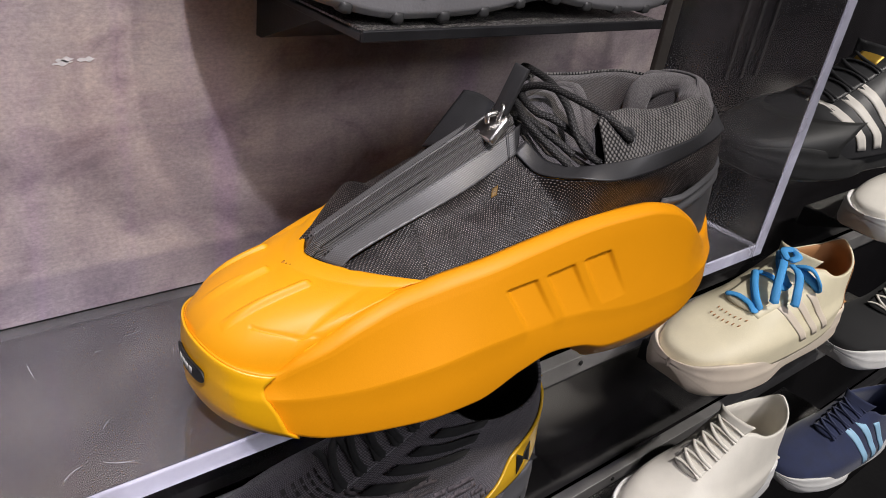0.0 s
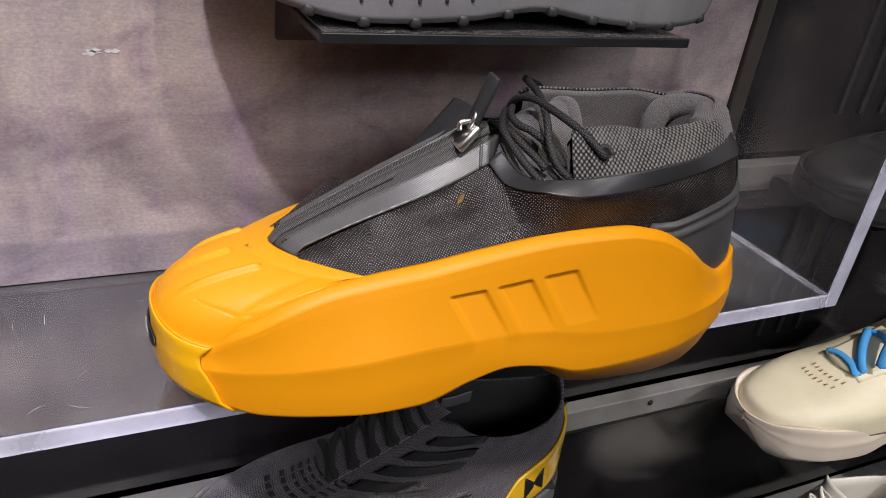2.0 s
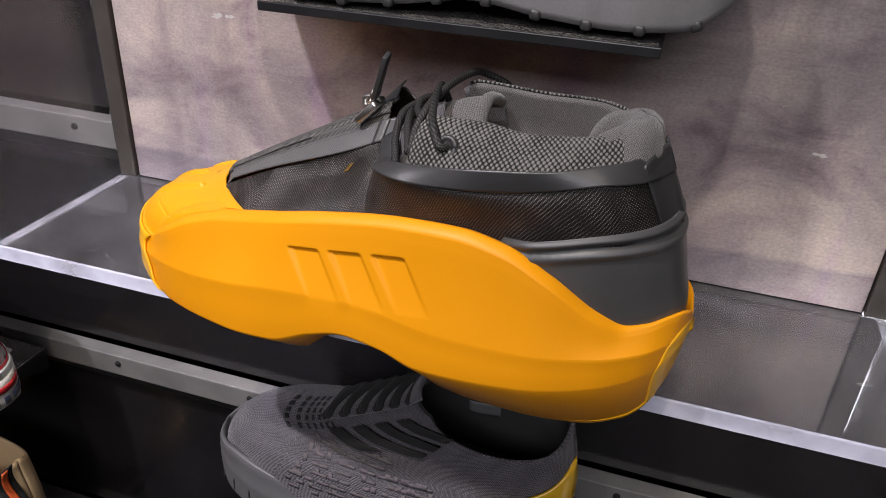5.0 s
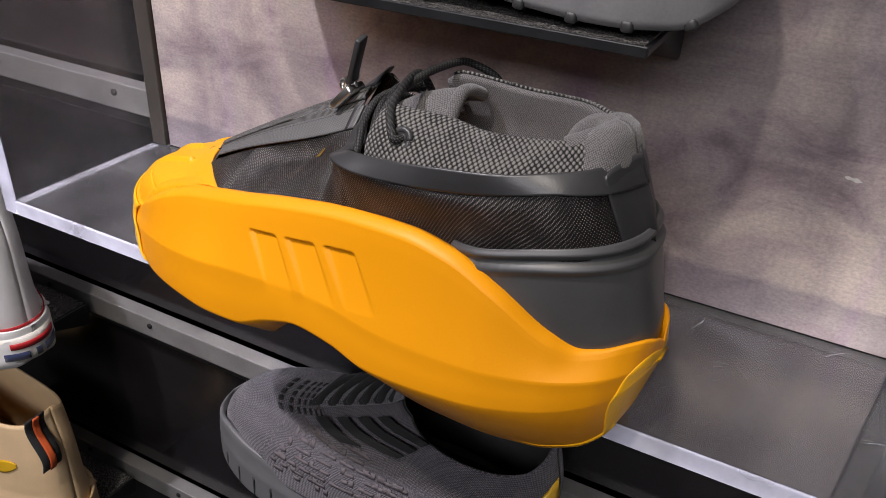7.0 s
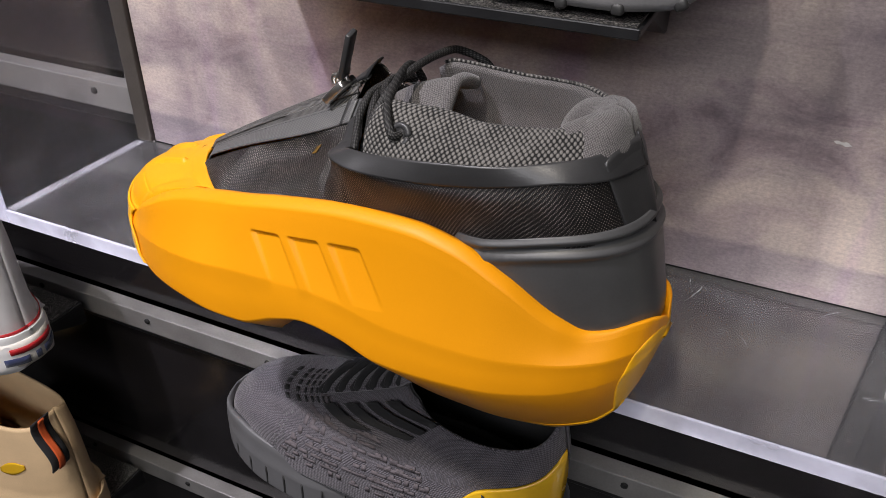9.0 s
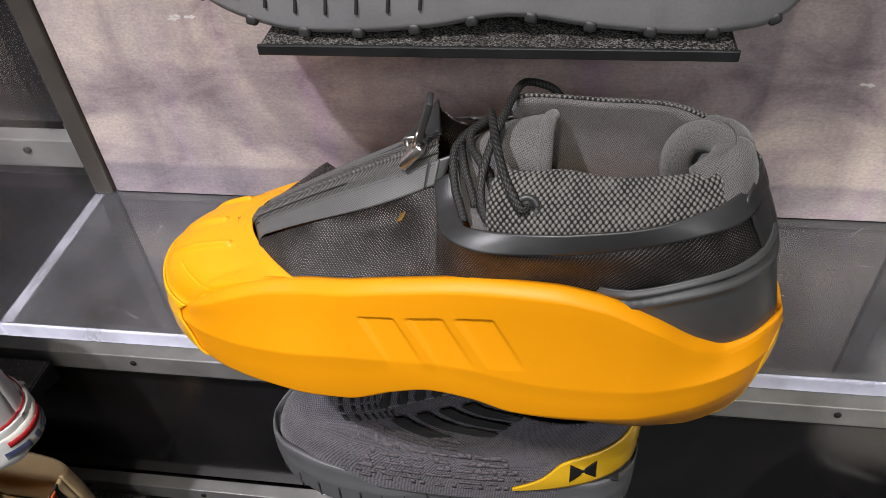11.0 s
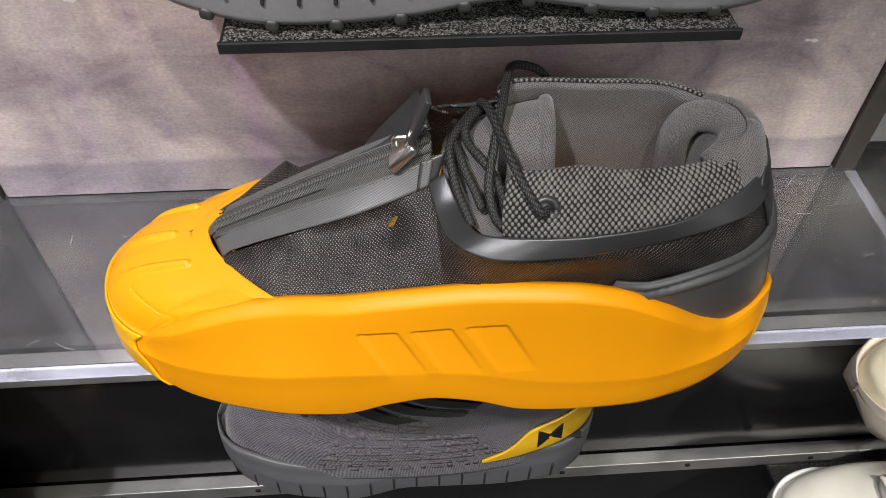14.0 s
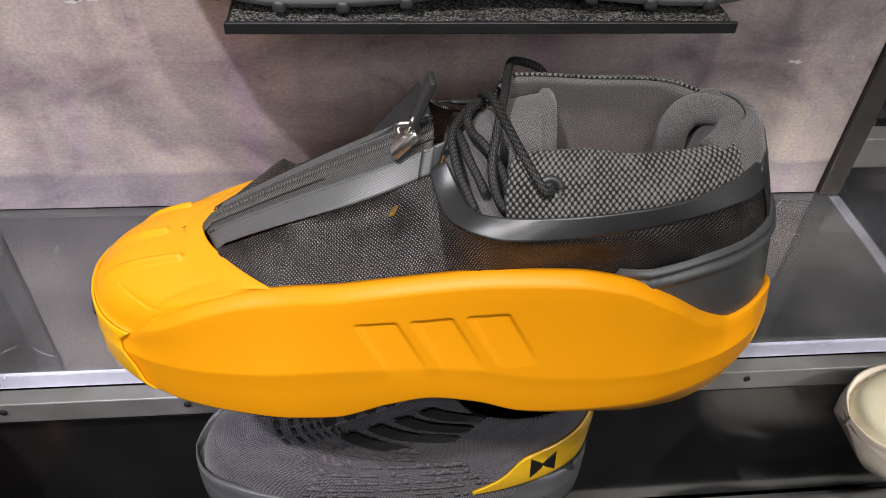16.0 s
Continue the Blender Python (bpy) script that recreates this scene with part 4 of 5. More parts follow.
# padded bootie with its collar
B0, B1 = 0.172, 0.2925
boot_top = {-1: spl([(0.0, 0.1180), (0.15, 0.1200), (0.23, 0.1300), (0.295, 0.1372), (0.40, 0.1366), (0.525, 0.1342), (0.63, 0.1358), (0.79, 0.1395), (0.88, 0.1445), (1.0, 0.1455)]),
            1: spl([(0.0, 0.1180), (0.15, 0.1220), (0.23, 0.1340), (0.30, 0.1392), (0.50, 0.1378), (0.60, 0.1388), (0.68, 0.1396), (0.785, 0.1388), (0.88, 0.1440), (1.0, 0.1455)])}
boot_roll = spl([(0.0, 0.0036), (0.3, 0.0030), (0.62, 0.0028), (0.78, 0.0048), (0.88, 0.0072), (1.0, 0.0072)])
boot_lean = spl([(0.0, 0.45), (0.2, 0.60), (0.5, 1.10), (0.7, 1.0), (0.9, 0.70), (1.0, 0.5)])


def bootie(a, out, z):
    """The padded inner sleeve: it leans in steeply on the outer side, little on the inner."""
    k = abs(a)
    q = (1 - math.cos(math.pi * k)) / 2
    h = max(0.0, z - 0.118)
    w = 0.0392 - boot_lean(q) * h if a < 0 else 0.0440 - 0.40 * h
    e, p = (1 - q / 0.5, 3.2) if q < 0.5 else ((q - 0.5) / 0.5, 2.5)
    y = math.copysign(w * (1 - min(1, abs(e)) ** p) ** (1 / p), a)
    c = Vector((B0 + q * (B1 - B0), y, z))
    n = Vector((c.x - (B0 + B1) / 2, c.y * 2.2, 0)).normalized()
    return c + n * out


def rim_of(a):
    r = boot_roll(abs(a))
    return r, boot_top[-1 if a < 0 else 1](abs(a)) - r


def knit(u, v):
    """The outer cloth, from inside the strap up and over the rim's crest."""
    a = 2 * u - 1
    r, top = rim_of(a)
    if v < 0.8:
        t = v / 0.8
        low = 0.1125 + 0.0120 * abs(a)
        return bootie(a, 0.0024 * math.sin(math.pi * t) ** 0.8 + 0.0006, low + (top - low) * t)
    t = 0.5 * math.pi * (v - 0.8) / 0.2
    return bootie(a, -r + (r + 0.0008) * math.cos(t), top + (r + 0.0003) * math.sin(t))


def lining(u, v):
    a = -(0.24 + 1.52 * u) if u < 0.5 else 1.0 - 1.52 * (u - 0.5)
    r, top = rim_of(a)
    if v < 0.4:
        t = 0.42 * math.pi + 0.58 * math.pi * v / 0.4
        return bootie(a, -r + r * math.cos(t), top + r * math.sin(t))
    t = (v - 0.4) / 0.6
    return bootie(a, -2 * r - 0.003 * t - 0.002 * math.sin(math.pi * t), top - (top - 0.066) * t)


def tongue(u, v):
    """A padded flap that rises from under the laces to a high corner and falls off to the outer side."""
    y = -0.037 + 0.066 * u
    d = y - 0.010
    drop = min(0.026, 0.0175 * (-d / 0.0147) ** 1.5) if d < 0 else 16.0 * d * d
    rear = Vector((0.2095 + 3.0 * d * d, y * 0.97, 0.1395 - drop))
    front = Vector((0.1660 + 9.0 * d * d, y * 0.85, 0.1190 - 0.4 * drop))
    p = between(front, rear, v)
    return p + Vector((0, 0, 0.0035 * math.sin(math.pi * v)))


part("tongue", sheet(tongue, 24, 18, -0.0045), LINING, hero, "grey padded tongue under the laces")
part("tongue_rim", tube([tongue(0.08 + 0.92 * k / 9, 1.0) + Vector((0, 0, -0.0016)) for k in range(10)], 0.0033, 10, 5), LINING, hero, "rounded tongue edge")
for u0 in (0.10, 0.632):
    part("knit_collar", sheet(lambda u, v: knit(u0 + 0.268 * u, v), 70, 24, 0.0012), KNIT, hero, "charcoal chunky knit collar")
for u0 in (0.0, 0.898):
    part("heel_lining", sheet(lambda u, v: knit(u0 + 0.102 * u, v) + Vector((0.0004, 0, 0)), 16, 16, 0.0014), LINING, hero, "soft grey heel lining")
part("collar_lining", sheet(lining, 100, 26, 0.0), LINING, hero, "grey padded collar lining")
part("insole", sheet(lambda u, v: (0.160 + 0.126 * u, (v - 0.5) * 0.052, 0.071), 8, 6, 0.002), LINING, hero)
# soft pads folded over at the heel
part("heel_pad", tube([(0.2720, -0.0150, 0.1335), (0.2800, -0.0090, 0.1372), (0.2840, -0.0015, 0.1380), (0.2835, 0.0060, 0.1378), (0.2790, 0.0130, 0.1365), (0.2720, 0.0165, 0.1340), (0.2675, 0.0160, 0.1290), (0.2660, 0.0155, 0.1210), (0.2680, 0.0160, 0.1040)], 0.0068, 16, 6), LINING, hero, "soft grey heel pad folded forward")
part("heel_pad", tube([(0.2800, 0.0200, 0.1270), (0.2790, 0.0210, 0.1335), (0.2800, 0.0190, 0.1370), (0.2850, 0.0100, 0.1385)], 0.0060, 14, 6), LINING, hero, "soft grey heel pad")
# eyelets and laces
EYE_P = bootie(-0.366, 0.004, 0.1285)
for sg in (-1, 1):
    e = bootie(sg * 0.366, 0.0034, 0.1285)
    ring = [e + Vector((0.0042 * math.cos(t), -sg * 0.0020 * math.sin(t), 0.0037 * math.sin(t))) for t in [k * math.pi / 6 for k in range(13)]]
    eye = part("eyelet", tube(ring, 0.0014, 8, 3), TPU, hero, "black eyelet ring")
    bm = bmesh.new()
    bmesh.ops.create_cone(bm, cap_ends=True, segments=20, radius1=0.0034, radius2=0.0034, depth=0.0012, matrix=pose(*e, 90 + sg * 28, 0, 0))
    part("eyelet_hole", bm, INK, eye)


def lace(*pts):
    part("lace", tube(pts, 0.0019, 9, 7), LACE, hero, "black braided round lace")


E = EYE_P
lace((E.x + 0.001, E.y + 0.003, E.z), (E.x - 0.002, E.y - 0.0025, E.z + 0.001), (0.1966, -0.0275, 0.1372), (0.1898, -0.0085, 0.1412), (0.1855, 0.0080, 0.1420), (0.1825, 0.0200, 0.1370), (0.1830, 0.0270, 0.1280))
lace((0.2130, 0.0435, 0.1320), (0.2080, 0.0440, 0.1370), (0.1985, 0.0410, 0.1412), (0.1940, 0.0320, 0.1438), (0.1905, 0.0100, 0.1430), (0.1870, -0.0080, 0.1375), (0.1850, -0.0190, 0.1285), (0.1865, -0.0270, 0.1215), (0.1900, -0.0325, 0.1180), (0.1965, -0.0360, 0.1165))
lace((0.1810, 0.0250, 0.1300), (0.1745, 0.0130, 0.1310), (0.1695, 0.0020, 0.1285), (0.1705, -0.0080, 0.1245), (0.1730, -0.0165, 0.1200), (0.1765, -0.0235, 0.1160), (0.1790, -0.0290, 0.1130))
lace((0.1820, 0.0200, 0.1335), (0.1760, 0.0086, 0.1335), (0.1770, 0.0005, 0.1310), (0.1815, -0.0060, 0.1300), (0.1870, -0.0130, 0.1265), (0.1905, -0.0200, 0.1230), (0.1920, -0.0260, 0.1190))
lace((0.1720, 0.0230, 0.1240), (0.1700, 0.0120, 0.1270), (0.1730, 0.0000, 0.1275), (0.1760, -0.0090, 0.1245), (0.1800, -0.0170, 0.1210), (0.1830, -0.0240, 0.1175))
# ---------------------------------------------------------------- the other shoes on the wall
RUBBER_GREY = material("dark_grey_rubber", (0.165, 0.163, 0.167), 0.40, 0, 0.15, 40, 0.25, 700)
BLACK_LEATHER = material("black_leather", (0.034, 0.034, 0.036), 0.45, 0, 0.2, 60, 0.35, 900)
BLACK_RUBBER = material("black_rubber", (0.028, 0.028, 0.028), 0.5, 0, 0.2, 60, 0.2, 700)
WHITE_LEATHER = material("white_leather", (0.78, 0.74, 0.67), 0.5, 0, 0.05, 40, 0.25, 700)
WHITE_RUBBER = material("white_rubber", (0.76, 0.75, 0.74), 0.5, 0, 0.04, 40, 0.1, 500)
CREAM_LEATHER = material("cream_leather", (0.72, 0.65, 0.47), 0.52, 0, 0.05, 40, 0.3, 700)
CREAM_RUBBER = material("cream_rubber", (0.66, 0.57, 0.47), 0.5, 0, 0.04, 40, 0.1, 500)
TAN_LINING = material("tan_lining", (0.42, 0.20, 0.08), 0.7, 0, 0.15, 40, 0.3, 700)
BLUE_LACE = material("sky_blue_lace", (0.06, 0.33, 0.72), 0.7, 0, 0.08, 60, 0.4, 900)
SKY = material("pale_blue_leather", (0.33, 0.57, 0.78), 0.55, 0, 0.05, 60, 0.2, 700)
NAVY = material("navy_suede", (0.016, 0.024, 0.075), 0.85, 0, 0.2, 60, 0.3, 900, sheen=0.3)
SUEDE_BLACK = material("black_suede", (0.012, 0.012, 0.013), 0.9, 0, 0.2, 60, 0.3, 900, sheen=0.05)
CANVAS = material("white_canvas", (0.62, 0.60, 0.60), 0.85, 0, 0.05, 80, 0.6, 1400)
RED = material("red_rubber_line", (0.42, 0.015, 0.02), 0.5)
BEIGE = material("beige_nubuck", (0.66, 0.47, 0.27), 0.8, 0, 0.08, 30, 0.3, 700)
ORANGE = material("orange_webbing", (0.62, 0.10, 0.02), 0.75, 0, 0.1, 60, 0.4, 1200)
GOLD = material("gold_print", (0.62, 0.38, 0.06), 0.4, 0.5)
HEEL_YELLOW = material("glossy_yellow_tpu", (0.72, 0.42, 0.02), 0.25, 0, 0.06, 40)
RUN_KNIT = woven("black_engineered_knit", (0.034, 0.031, 0.037), (0.160, 0.148, 0.168), 0.0016, 0.0006, 0.85, 0, 1.0, 0.2, 0.2, (0.1, 0.6), 0.2)
RUN_SOLE = material("slate_rubber", (0.11, 0.11, 0.115), 0.5, 0, 0.1, 40, 0.1, 600)
DULL_LINING = material("dark_lining", (0.02, 0.02, 0.021), 0.9, 0, 0.2, 60, 0.3, 900)


def sneaker(name, m, label, sole_mat, upper_mat, lining_mat, lace_mat, length=0.285, wide=0.050, sole=0.028, toe=0.054, collar=0.090, throat=0.58,
            bars=None, cap=None, heel=None, laces=5, lace_r=0.0020, flat=0.6, dip=0.012, spring=0.006, group="", arch=0.0, bar_at=0.47):
    """A low sneaker: cupsole, upper, lining, tongue, laces; bars, toe cap and heel patch where it has them."""
    ob = thing(name, m, label, "shoe", group)
    L = length
    knots = {
        "bottom": [(0, sole * 0.55 + spring), (0.01 * L / 0.3, spring * 0.9), (0.05, spring * 0.5), (0.10, 0.0), (0.5 * L, arch), (0.9 * L, 0.0), (L - 0.006, 0.002), (L, sole * 0.4)],
        "ridge": [(0, sole * 0.6 + spring), (0.03, 0.005 + spring * 0.6), (0.1, 0.004), (0.5 * L, 0.004 + arch), (0.9 * L, 0.004), (L, sole * 0.45)],
        "crease": [(0, sole * 0.7 + spring), (0.03, sole * 0.6 + spring * 0.7), (0.1, sole * 0.6), (0.9 * L, sole * 0.65), (L, sole * 0.7)],
        "rim": [(0, sole * 0.8 + spring), (0.03, sole + spring), (0.1, sole * 0.97), (0.5 * L, sole * 1.0), (0.85 * L, sole * 1.12), (L, sole * 1.1)],
        "wide": [(0, 0.003), (0.002, 0.012), (0.008, wide * 0.48), (0.025, wide * 0.76), (0.06, wide * 0.96), (0.10, wide), (0.5 * L, wide * 0.86), (0.72 * L, wide * 0.84), (0.88 * L, wide * 0.74), (0.96 * L, wide * 0.5), (0.99 * L, wide * 0.28), (L, 0.003)],
        "inset_b": [(0, 0.001), (0.1, 0.004), (L, 0.001)],
        "inset_t": [(0, 0.001), (0.1, 0.0035), (L, 0.001)],
    }
    part("sole", sole_loft(L, knots, 60, None, 6), sole_mat, ob)
    z0 = sole * 0.75
    up = Upper([(z0, 0.0045), (sole + 0.006, 0.0085), (toe - 0.010, 0.032), (toe, 0.075), (toe + (collar - toe) * 0.5, 0.075 + (throat * L - 0.075) * 0.55), (collar, throat * L)],
               [(z0, L - 0.006), (collar * 0.7, L - 0.004), (collar, L - 0.010)],
               [(z0, wide * 0.965), (sole + 0.012, wide * 0.945), (toe, wide * 0.78), (collar, wide * 0.58)], 0.97, 0.42, 2.4, 2.4)
    top = lambda k: collar - dip * math.sin(math.pi * min(1, max(0, (k - 0.25) / 0.75))) ** 1.2 + 0.006 * max(0, k - 0.8) / 0.2

    part("upper", sheet(lambda u, v: up.around(2 * u - 1, z0 + (top(abs(2 * u - 1)) - z0) * v), 90, 30, -0.0025), upper_mat, ob)
    part("lining", sheet(lambda u, v: up.around(2 * u - 1, top(abs(2 * u - 1)) + 0.0012 * math.sin(math.pi * min(1, v * 4)) - (top(abs(2 * u - 1)) - sole - 0.006) * v ** 1.3, -0.0022 - 0.003 * min(1, v * 5)), 70, 14, 0.0, True), lining_mat, ob)
    part("insole", sheet(lambda u, v: (0.35 * L + 0.6 * L * u, (v - 0.5) * wide * 1.15, sole + 0.006), 6, 6, 0.002), lining_mat, ob)
    t0, t1 = (toe + (collar - toe) * 0.15), collar + 0.010

    def tongue_f(u, v):
        y = (2 * u - 1) * wide * 0.34
        z = t0 + (t1 - t0) * v
        p = up.ridge(y, min(z, collar - 0.003), 0.0008)
        over = max(0, z - collar + 0.003)
        return p + Vector((over * 0.8, y * 0.3 * over / 0.012, over))
    part("tongue", sheet(tongue_f, 14, 16, 0.002), upper_mat, ob)
    for k in range(laces):
        z = toe + (collar - toe) * (0.18 + 0.78 * k / max(1, laces - 1))
        yy = wide * 0.36
        pts = [up.ridge(y, z + dz, 0.0035) for y, dz in ((-yy, -0.002), (-yy * 0.4, 0.0015), (yy * 0.4, 0.002), (yy, -0.001))]
        part("lace", tube(pts, lace_r, 8, 5, flat), lace_mat, ob)
        if k + 1 < laces:
            dz = (collar - toe) * 0.78 / max(1, laces - 1)
            part("lace", tube([up.ridge(-yy, z, 0.003), up.ridge(-yy * 0.4, z + dz * 0.3, 0.0038), up.ridge(yy * 0.4, z + dz * 0.7, 0.0038), up.ridge(yy, z + dz, 0.003)], lace_r, 8, 4, 0.9), lace_mat, ob)
    if bars:
        for k in range(3):
            def bar(u, v, k=k):
                z = sole * 1.05 + (collar * 0.86 - sole * 1.05) * v
                s = L * bar_at + 0.024 * k + 0.012 * u - (z - sole) * 0.55 + 0.016
                return up.flank(s, z, -1, 0.0012)
            part("side_bar", sheet(bar, 4, 12, 0.0009), bars, ob)
    if cap:
        part("toe_cap", sheet(lambda u, v: up.around(-0.34 + 0.68 * u, sole * 0.9 + (toe - 0.004 - sole * 0.9) * v, 0.0010), 30, 12, 0.001), cap, ob)
    if heel:
        part("heel_tab", sheet(lambda u, v: (lambda a: up.around((-1 if a <= 1 else 1) * (a if a <= 1 else 2 - a), collar * 0.42 + collar * 0.50 * v, 0.0014))(0.90 + 0.20 * u), 14, 10, 0.001), heel, ob)
    return ob, up, knots


def raised(ob, name, mat, f, nu=10, nv=10, thick=0.001, label=""):
    return part(name, sheet(f, nu, nv, thick), mat, ob, label)


# black knit runner under the niche, with a glossy yellow heel clip
run, up, kn = sneaker("running_shoe", pose(-0.160, -0.064, -0.2037, 0, 0, -2), "black knit running shoe with slate sole and glossy yellow heel clip", RUN_SOLE, RUN_KNIT, DULL_LINING, SUEDE_BLACK,
                      0.276, 0.051, 0.042, 0.078, 0.122, 0.58, laces=6, lace_r=0.0030, flat=0.5, dip=0.014, spring=0.008)
clip_lo, clip_hi = spl([(0, 0.0480), (0.5, 0.0500), (1, 0.0560)]), spl([(0, 0.0500), (0.2, 0.0600), (0.38, 0.0740), (0.7, 0.0830), (0.85, 0.0900), (1, 0.1080)])
clip = raised(run, "heel_clip", HEEL_YELLOW, lambda u, v: (lambda s, z: up.flank(min(s, up.back(z) - 0.0006), z, -1, 0.0026))(0.190 + 0.082 * u ** 0.9, clip_lo(u) + (clip_hi(u) - clip_lo(u)) * v), 30, 12, 0.0020, "glossy yellow heel clip")
for k in (-1, 1):
    raised(clip, "clip_mark", INK, lambda u, v, k=k: up.flank(0.236 + k * 0.0075 * (0.15 + u), 0.0655 + 0.0125 * (v - 0.5) * (0.30 + u), -1, 0.0034), 8, 6, 0.0006)
raised(clip, "clip_mark", INK, lambda u, v: up.flank(0.232 + 0.008 * u, 0.0645 + 0.002 * v, -1, 0.0034), 4, 3, 0.0006)
CHIP = material("lilac_grey_jacquard", (0.098, 0.084, 0.092), 0.75, 0, 0.3, 160, 0.5, 700)
random.seed(5)
for k in range(190):
    row = random.randrange(8)
    z = 0.0455 + 0.0055 * row
    s = random.uniform(0.072 + 0.004 * row, 0.212 - 0.006 * row) if row < 6 else random.uniform(0.090, 0.150)
    w, h = random.choice(((0.0050, 0.0024), (0.0032, 0.0040), (0.0070, 0.0018)))
    raised(run, "woven_block", CHIP, lambda u, v, s=s, z=z, w=w, h=h: up.flank(s + w * u, z + h * v, -1, 0.0009), 3, 2, 0.0006)
for k in range(20):
    raised(run, "toe_stitch", RUN_SOLE, lambda u, v, k=k: up.flank(0.066 + 0.0012 * u + 0.003 * (k % 2) + 0.0006 * k, 0.044 + 0.0017 * k + 0.0010 * v, -1, 0.0007), 2, 1, 0.0004)
for k in range(7):
    for j in range(5):
        y = -0.024 + 0.007 * j
        raised(run, "vent", DULL_LINING, lambda u, v, k=k, y=y: up.ridge(y + 0.0045 * u, 0.0740 + 0.0020 * k + 0.0007 * v, 0.0008), 2, 1, 0.0004)
for k in range(4):
    raised(run, "lace_loop", SUEDE_BLACK, lambda u, v, k=k: up.ridge(-0.026 - 0.010 * v, 0.084 + 0.0085 * k + 0.005 * u, 0.0042), 4, 4, 0.001)
for k in range(15):
    raised(run, "sole_groove", BLACK_RUBBER, lambda u, v, k=k: (0.012 + 0.0165 * k + 0.0012 * u, -spl(kn["wide"])(0.012 + 0.0165 * k) - 0.0004, 0.006 + 0.018 * v), 1, 4, 0.0008)

raised(run, "size_label", RUN_SOLE, lambda u, v: up.flank(0.188 + 0.024 * u, 0.086 + 0.013 * v + 0.003 * u, 1, -0.0068 - 0.0008 * math.sin(5 * u)), 10, 4, 0.0005, "pale crumpled size label")

# rugged black shoe on the ledge above: only its lugged sole shows
top_shoe = thing("trail_shoe", pose(-0.141, -0.0475, 0.1696, 0, 0, -1.5) @ Matrix.Diagonal((0.93, 1, 1, 1)), "black trail shoe with a chunky lugged rubber sole", "shoe")
TL = 0.315
TK = {
    "bottom": [(0, 0.040), (0.02, 0.020), (0.05, 0.007), (0.085, 0.002), (0.14, 0.004), (0.18, 0.009), (0.215, 0.005), (0.25, 0.003), (0.285, 0.005), (0.305, 0.016), (TL, 0.034)],
    "ridge": [(0, 0.044), (0.02, 0.0235), (0.05, 0.0105), (0.085, 0.0055), (0.14, 0.0075), (0.18, 0.0125), (0.215, 0.0085), (0.25, 0.0065), (0.285, 0.0085), (0.305, 0.0195), (TL, 0.038)],
    "crease": [(0, 0.050), (0.03, 0.032), (0.085, 0.022), (0.15, 0.028), (0.2, 0.030), (0.27, 0.026), (TL, 0.046)],
    "rim": [(0, 0.054), (0.03, 0.048), (0.085, 0.044), (0.15, 0.046), (0.25, 0.050), (TL, 0.060)],
    "wide": [(0, 0.004), (0.003, 0.016), (0.012, 0.030), (0.035, 0.038), (0.075, 0.045), (0.11, 0.046), (0.16, 0.042), (0.21, 0.041), (0.26, 0.041), (0.295, 0.034), (0.308, 0.023), (TL, 0.004)],
    "inset_b": [(0, 0.001), (0.1, 0.0025), (TL, 0.001)], "inset_t": [(0, 0.001), (0.1, 0.004), (TL, 0.001)],
}
part("midsole", sole_loft(TL, TK, 110, None, 8), RUBBER_GREY, top_shoe, "dark grey moulded midsole")
tb, tw = spl(TK["bottom"]), spl(TK["wide"])
for k in range(11):
    s = 0.030 + 0.0262 * k
    bm = box(-0.0030, -0.0040, -0.0016, 0.0030, 0.0040, 0.0036, 0.0016)
    part("tread_notch", bm, BLACK_RUBBER, top_shoe).matrix_local = pose(s, -tw(s) + 0.0032, tb(s) + 0.0006, 0, -math.degrees(math.atan2(tb(s + 0.004) - tb(s - 0.004), 0.008)), 0)
for k in range(9):
    s = 0.022 + 0.0145 * k
    part("groove", box(-0.0008, -0.0016, 0.0, 0.0008, 0.0016, 0.024, 0.0005), BLACK_RUBBER, top_shoe).matrix_local = pose(s, -tw(s) + 0.0006, tb(s) + 0.010, -8, 8, 0)
TU = Upper([(0.035, 0.012), (0.060, 0.020), (0.078, 0.070), (0.12, 0.135)], [(0.035, TL - 0.008), (0.12, TL - 0.014)], [(0.035, 0.042), (0.06, 0.039), (0.12, 0.030)], 0.97, 0.42, 2.1, 2.4)
part("upper", sheet(lambda u, v: TU.around(2 * u - 1, 0.036 + 0.084 * v), 80, 20, -0.003), BLACK_LEATHER, top_shoe)
part("tongue", sheet(lambda u, v: (0.10 + 0.05 * v, (u - 0.5) * 0.05, 0.09 + 0.045 * v), 8, 8, 0.004), BLACK_LEATHER, top_shoe)

# neighbours to the east
shell_toe, up, kn = sneaker("shell_toe_sneaker", pose(0.302, -0.066, 0.0347, 0, 0, -6), "black leather low sneaker with three white bars and toe shell", BLACK_RUBBER, BLACK_LEATHER, BLACK_LEATHER, BLACK_LEATHER,
        0.290, 0.052, 0.026, 0.052, 0.090, 0.58, bars=WHITE_LEATHER, cap=BLACK_RUBBER, heel=BLACK_LEATHER, bar_at=0.30)
raised(shell_toe, "tongue_label", GOLD, lambda u, v: up.ridge(-0.010 + 0.020 * u, 0.084 + 0.004 * v, 0.0032) + Vector((0.008 * v, 0, 0.007 * v)), 6, 4, 0.0006, "small gold tongue label")
raised(shell_toe, "side_print", GOLD, lambda u, v: up.flank(0.176 + 0.020 * u, 0.064 + 0.005 * v - 0.004 * u, -1, 0.0012), 8, 2, 0.0004, "gold print bar")
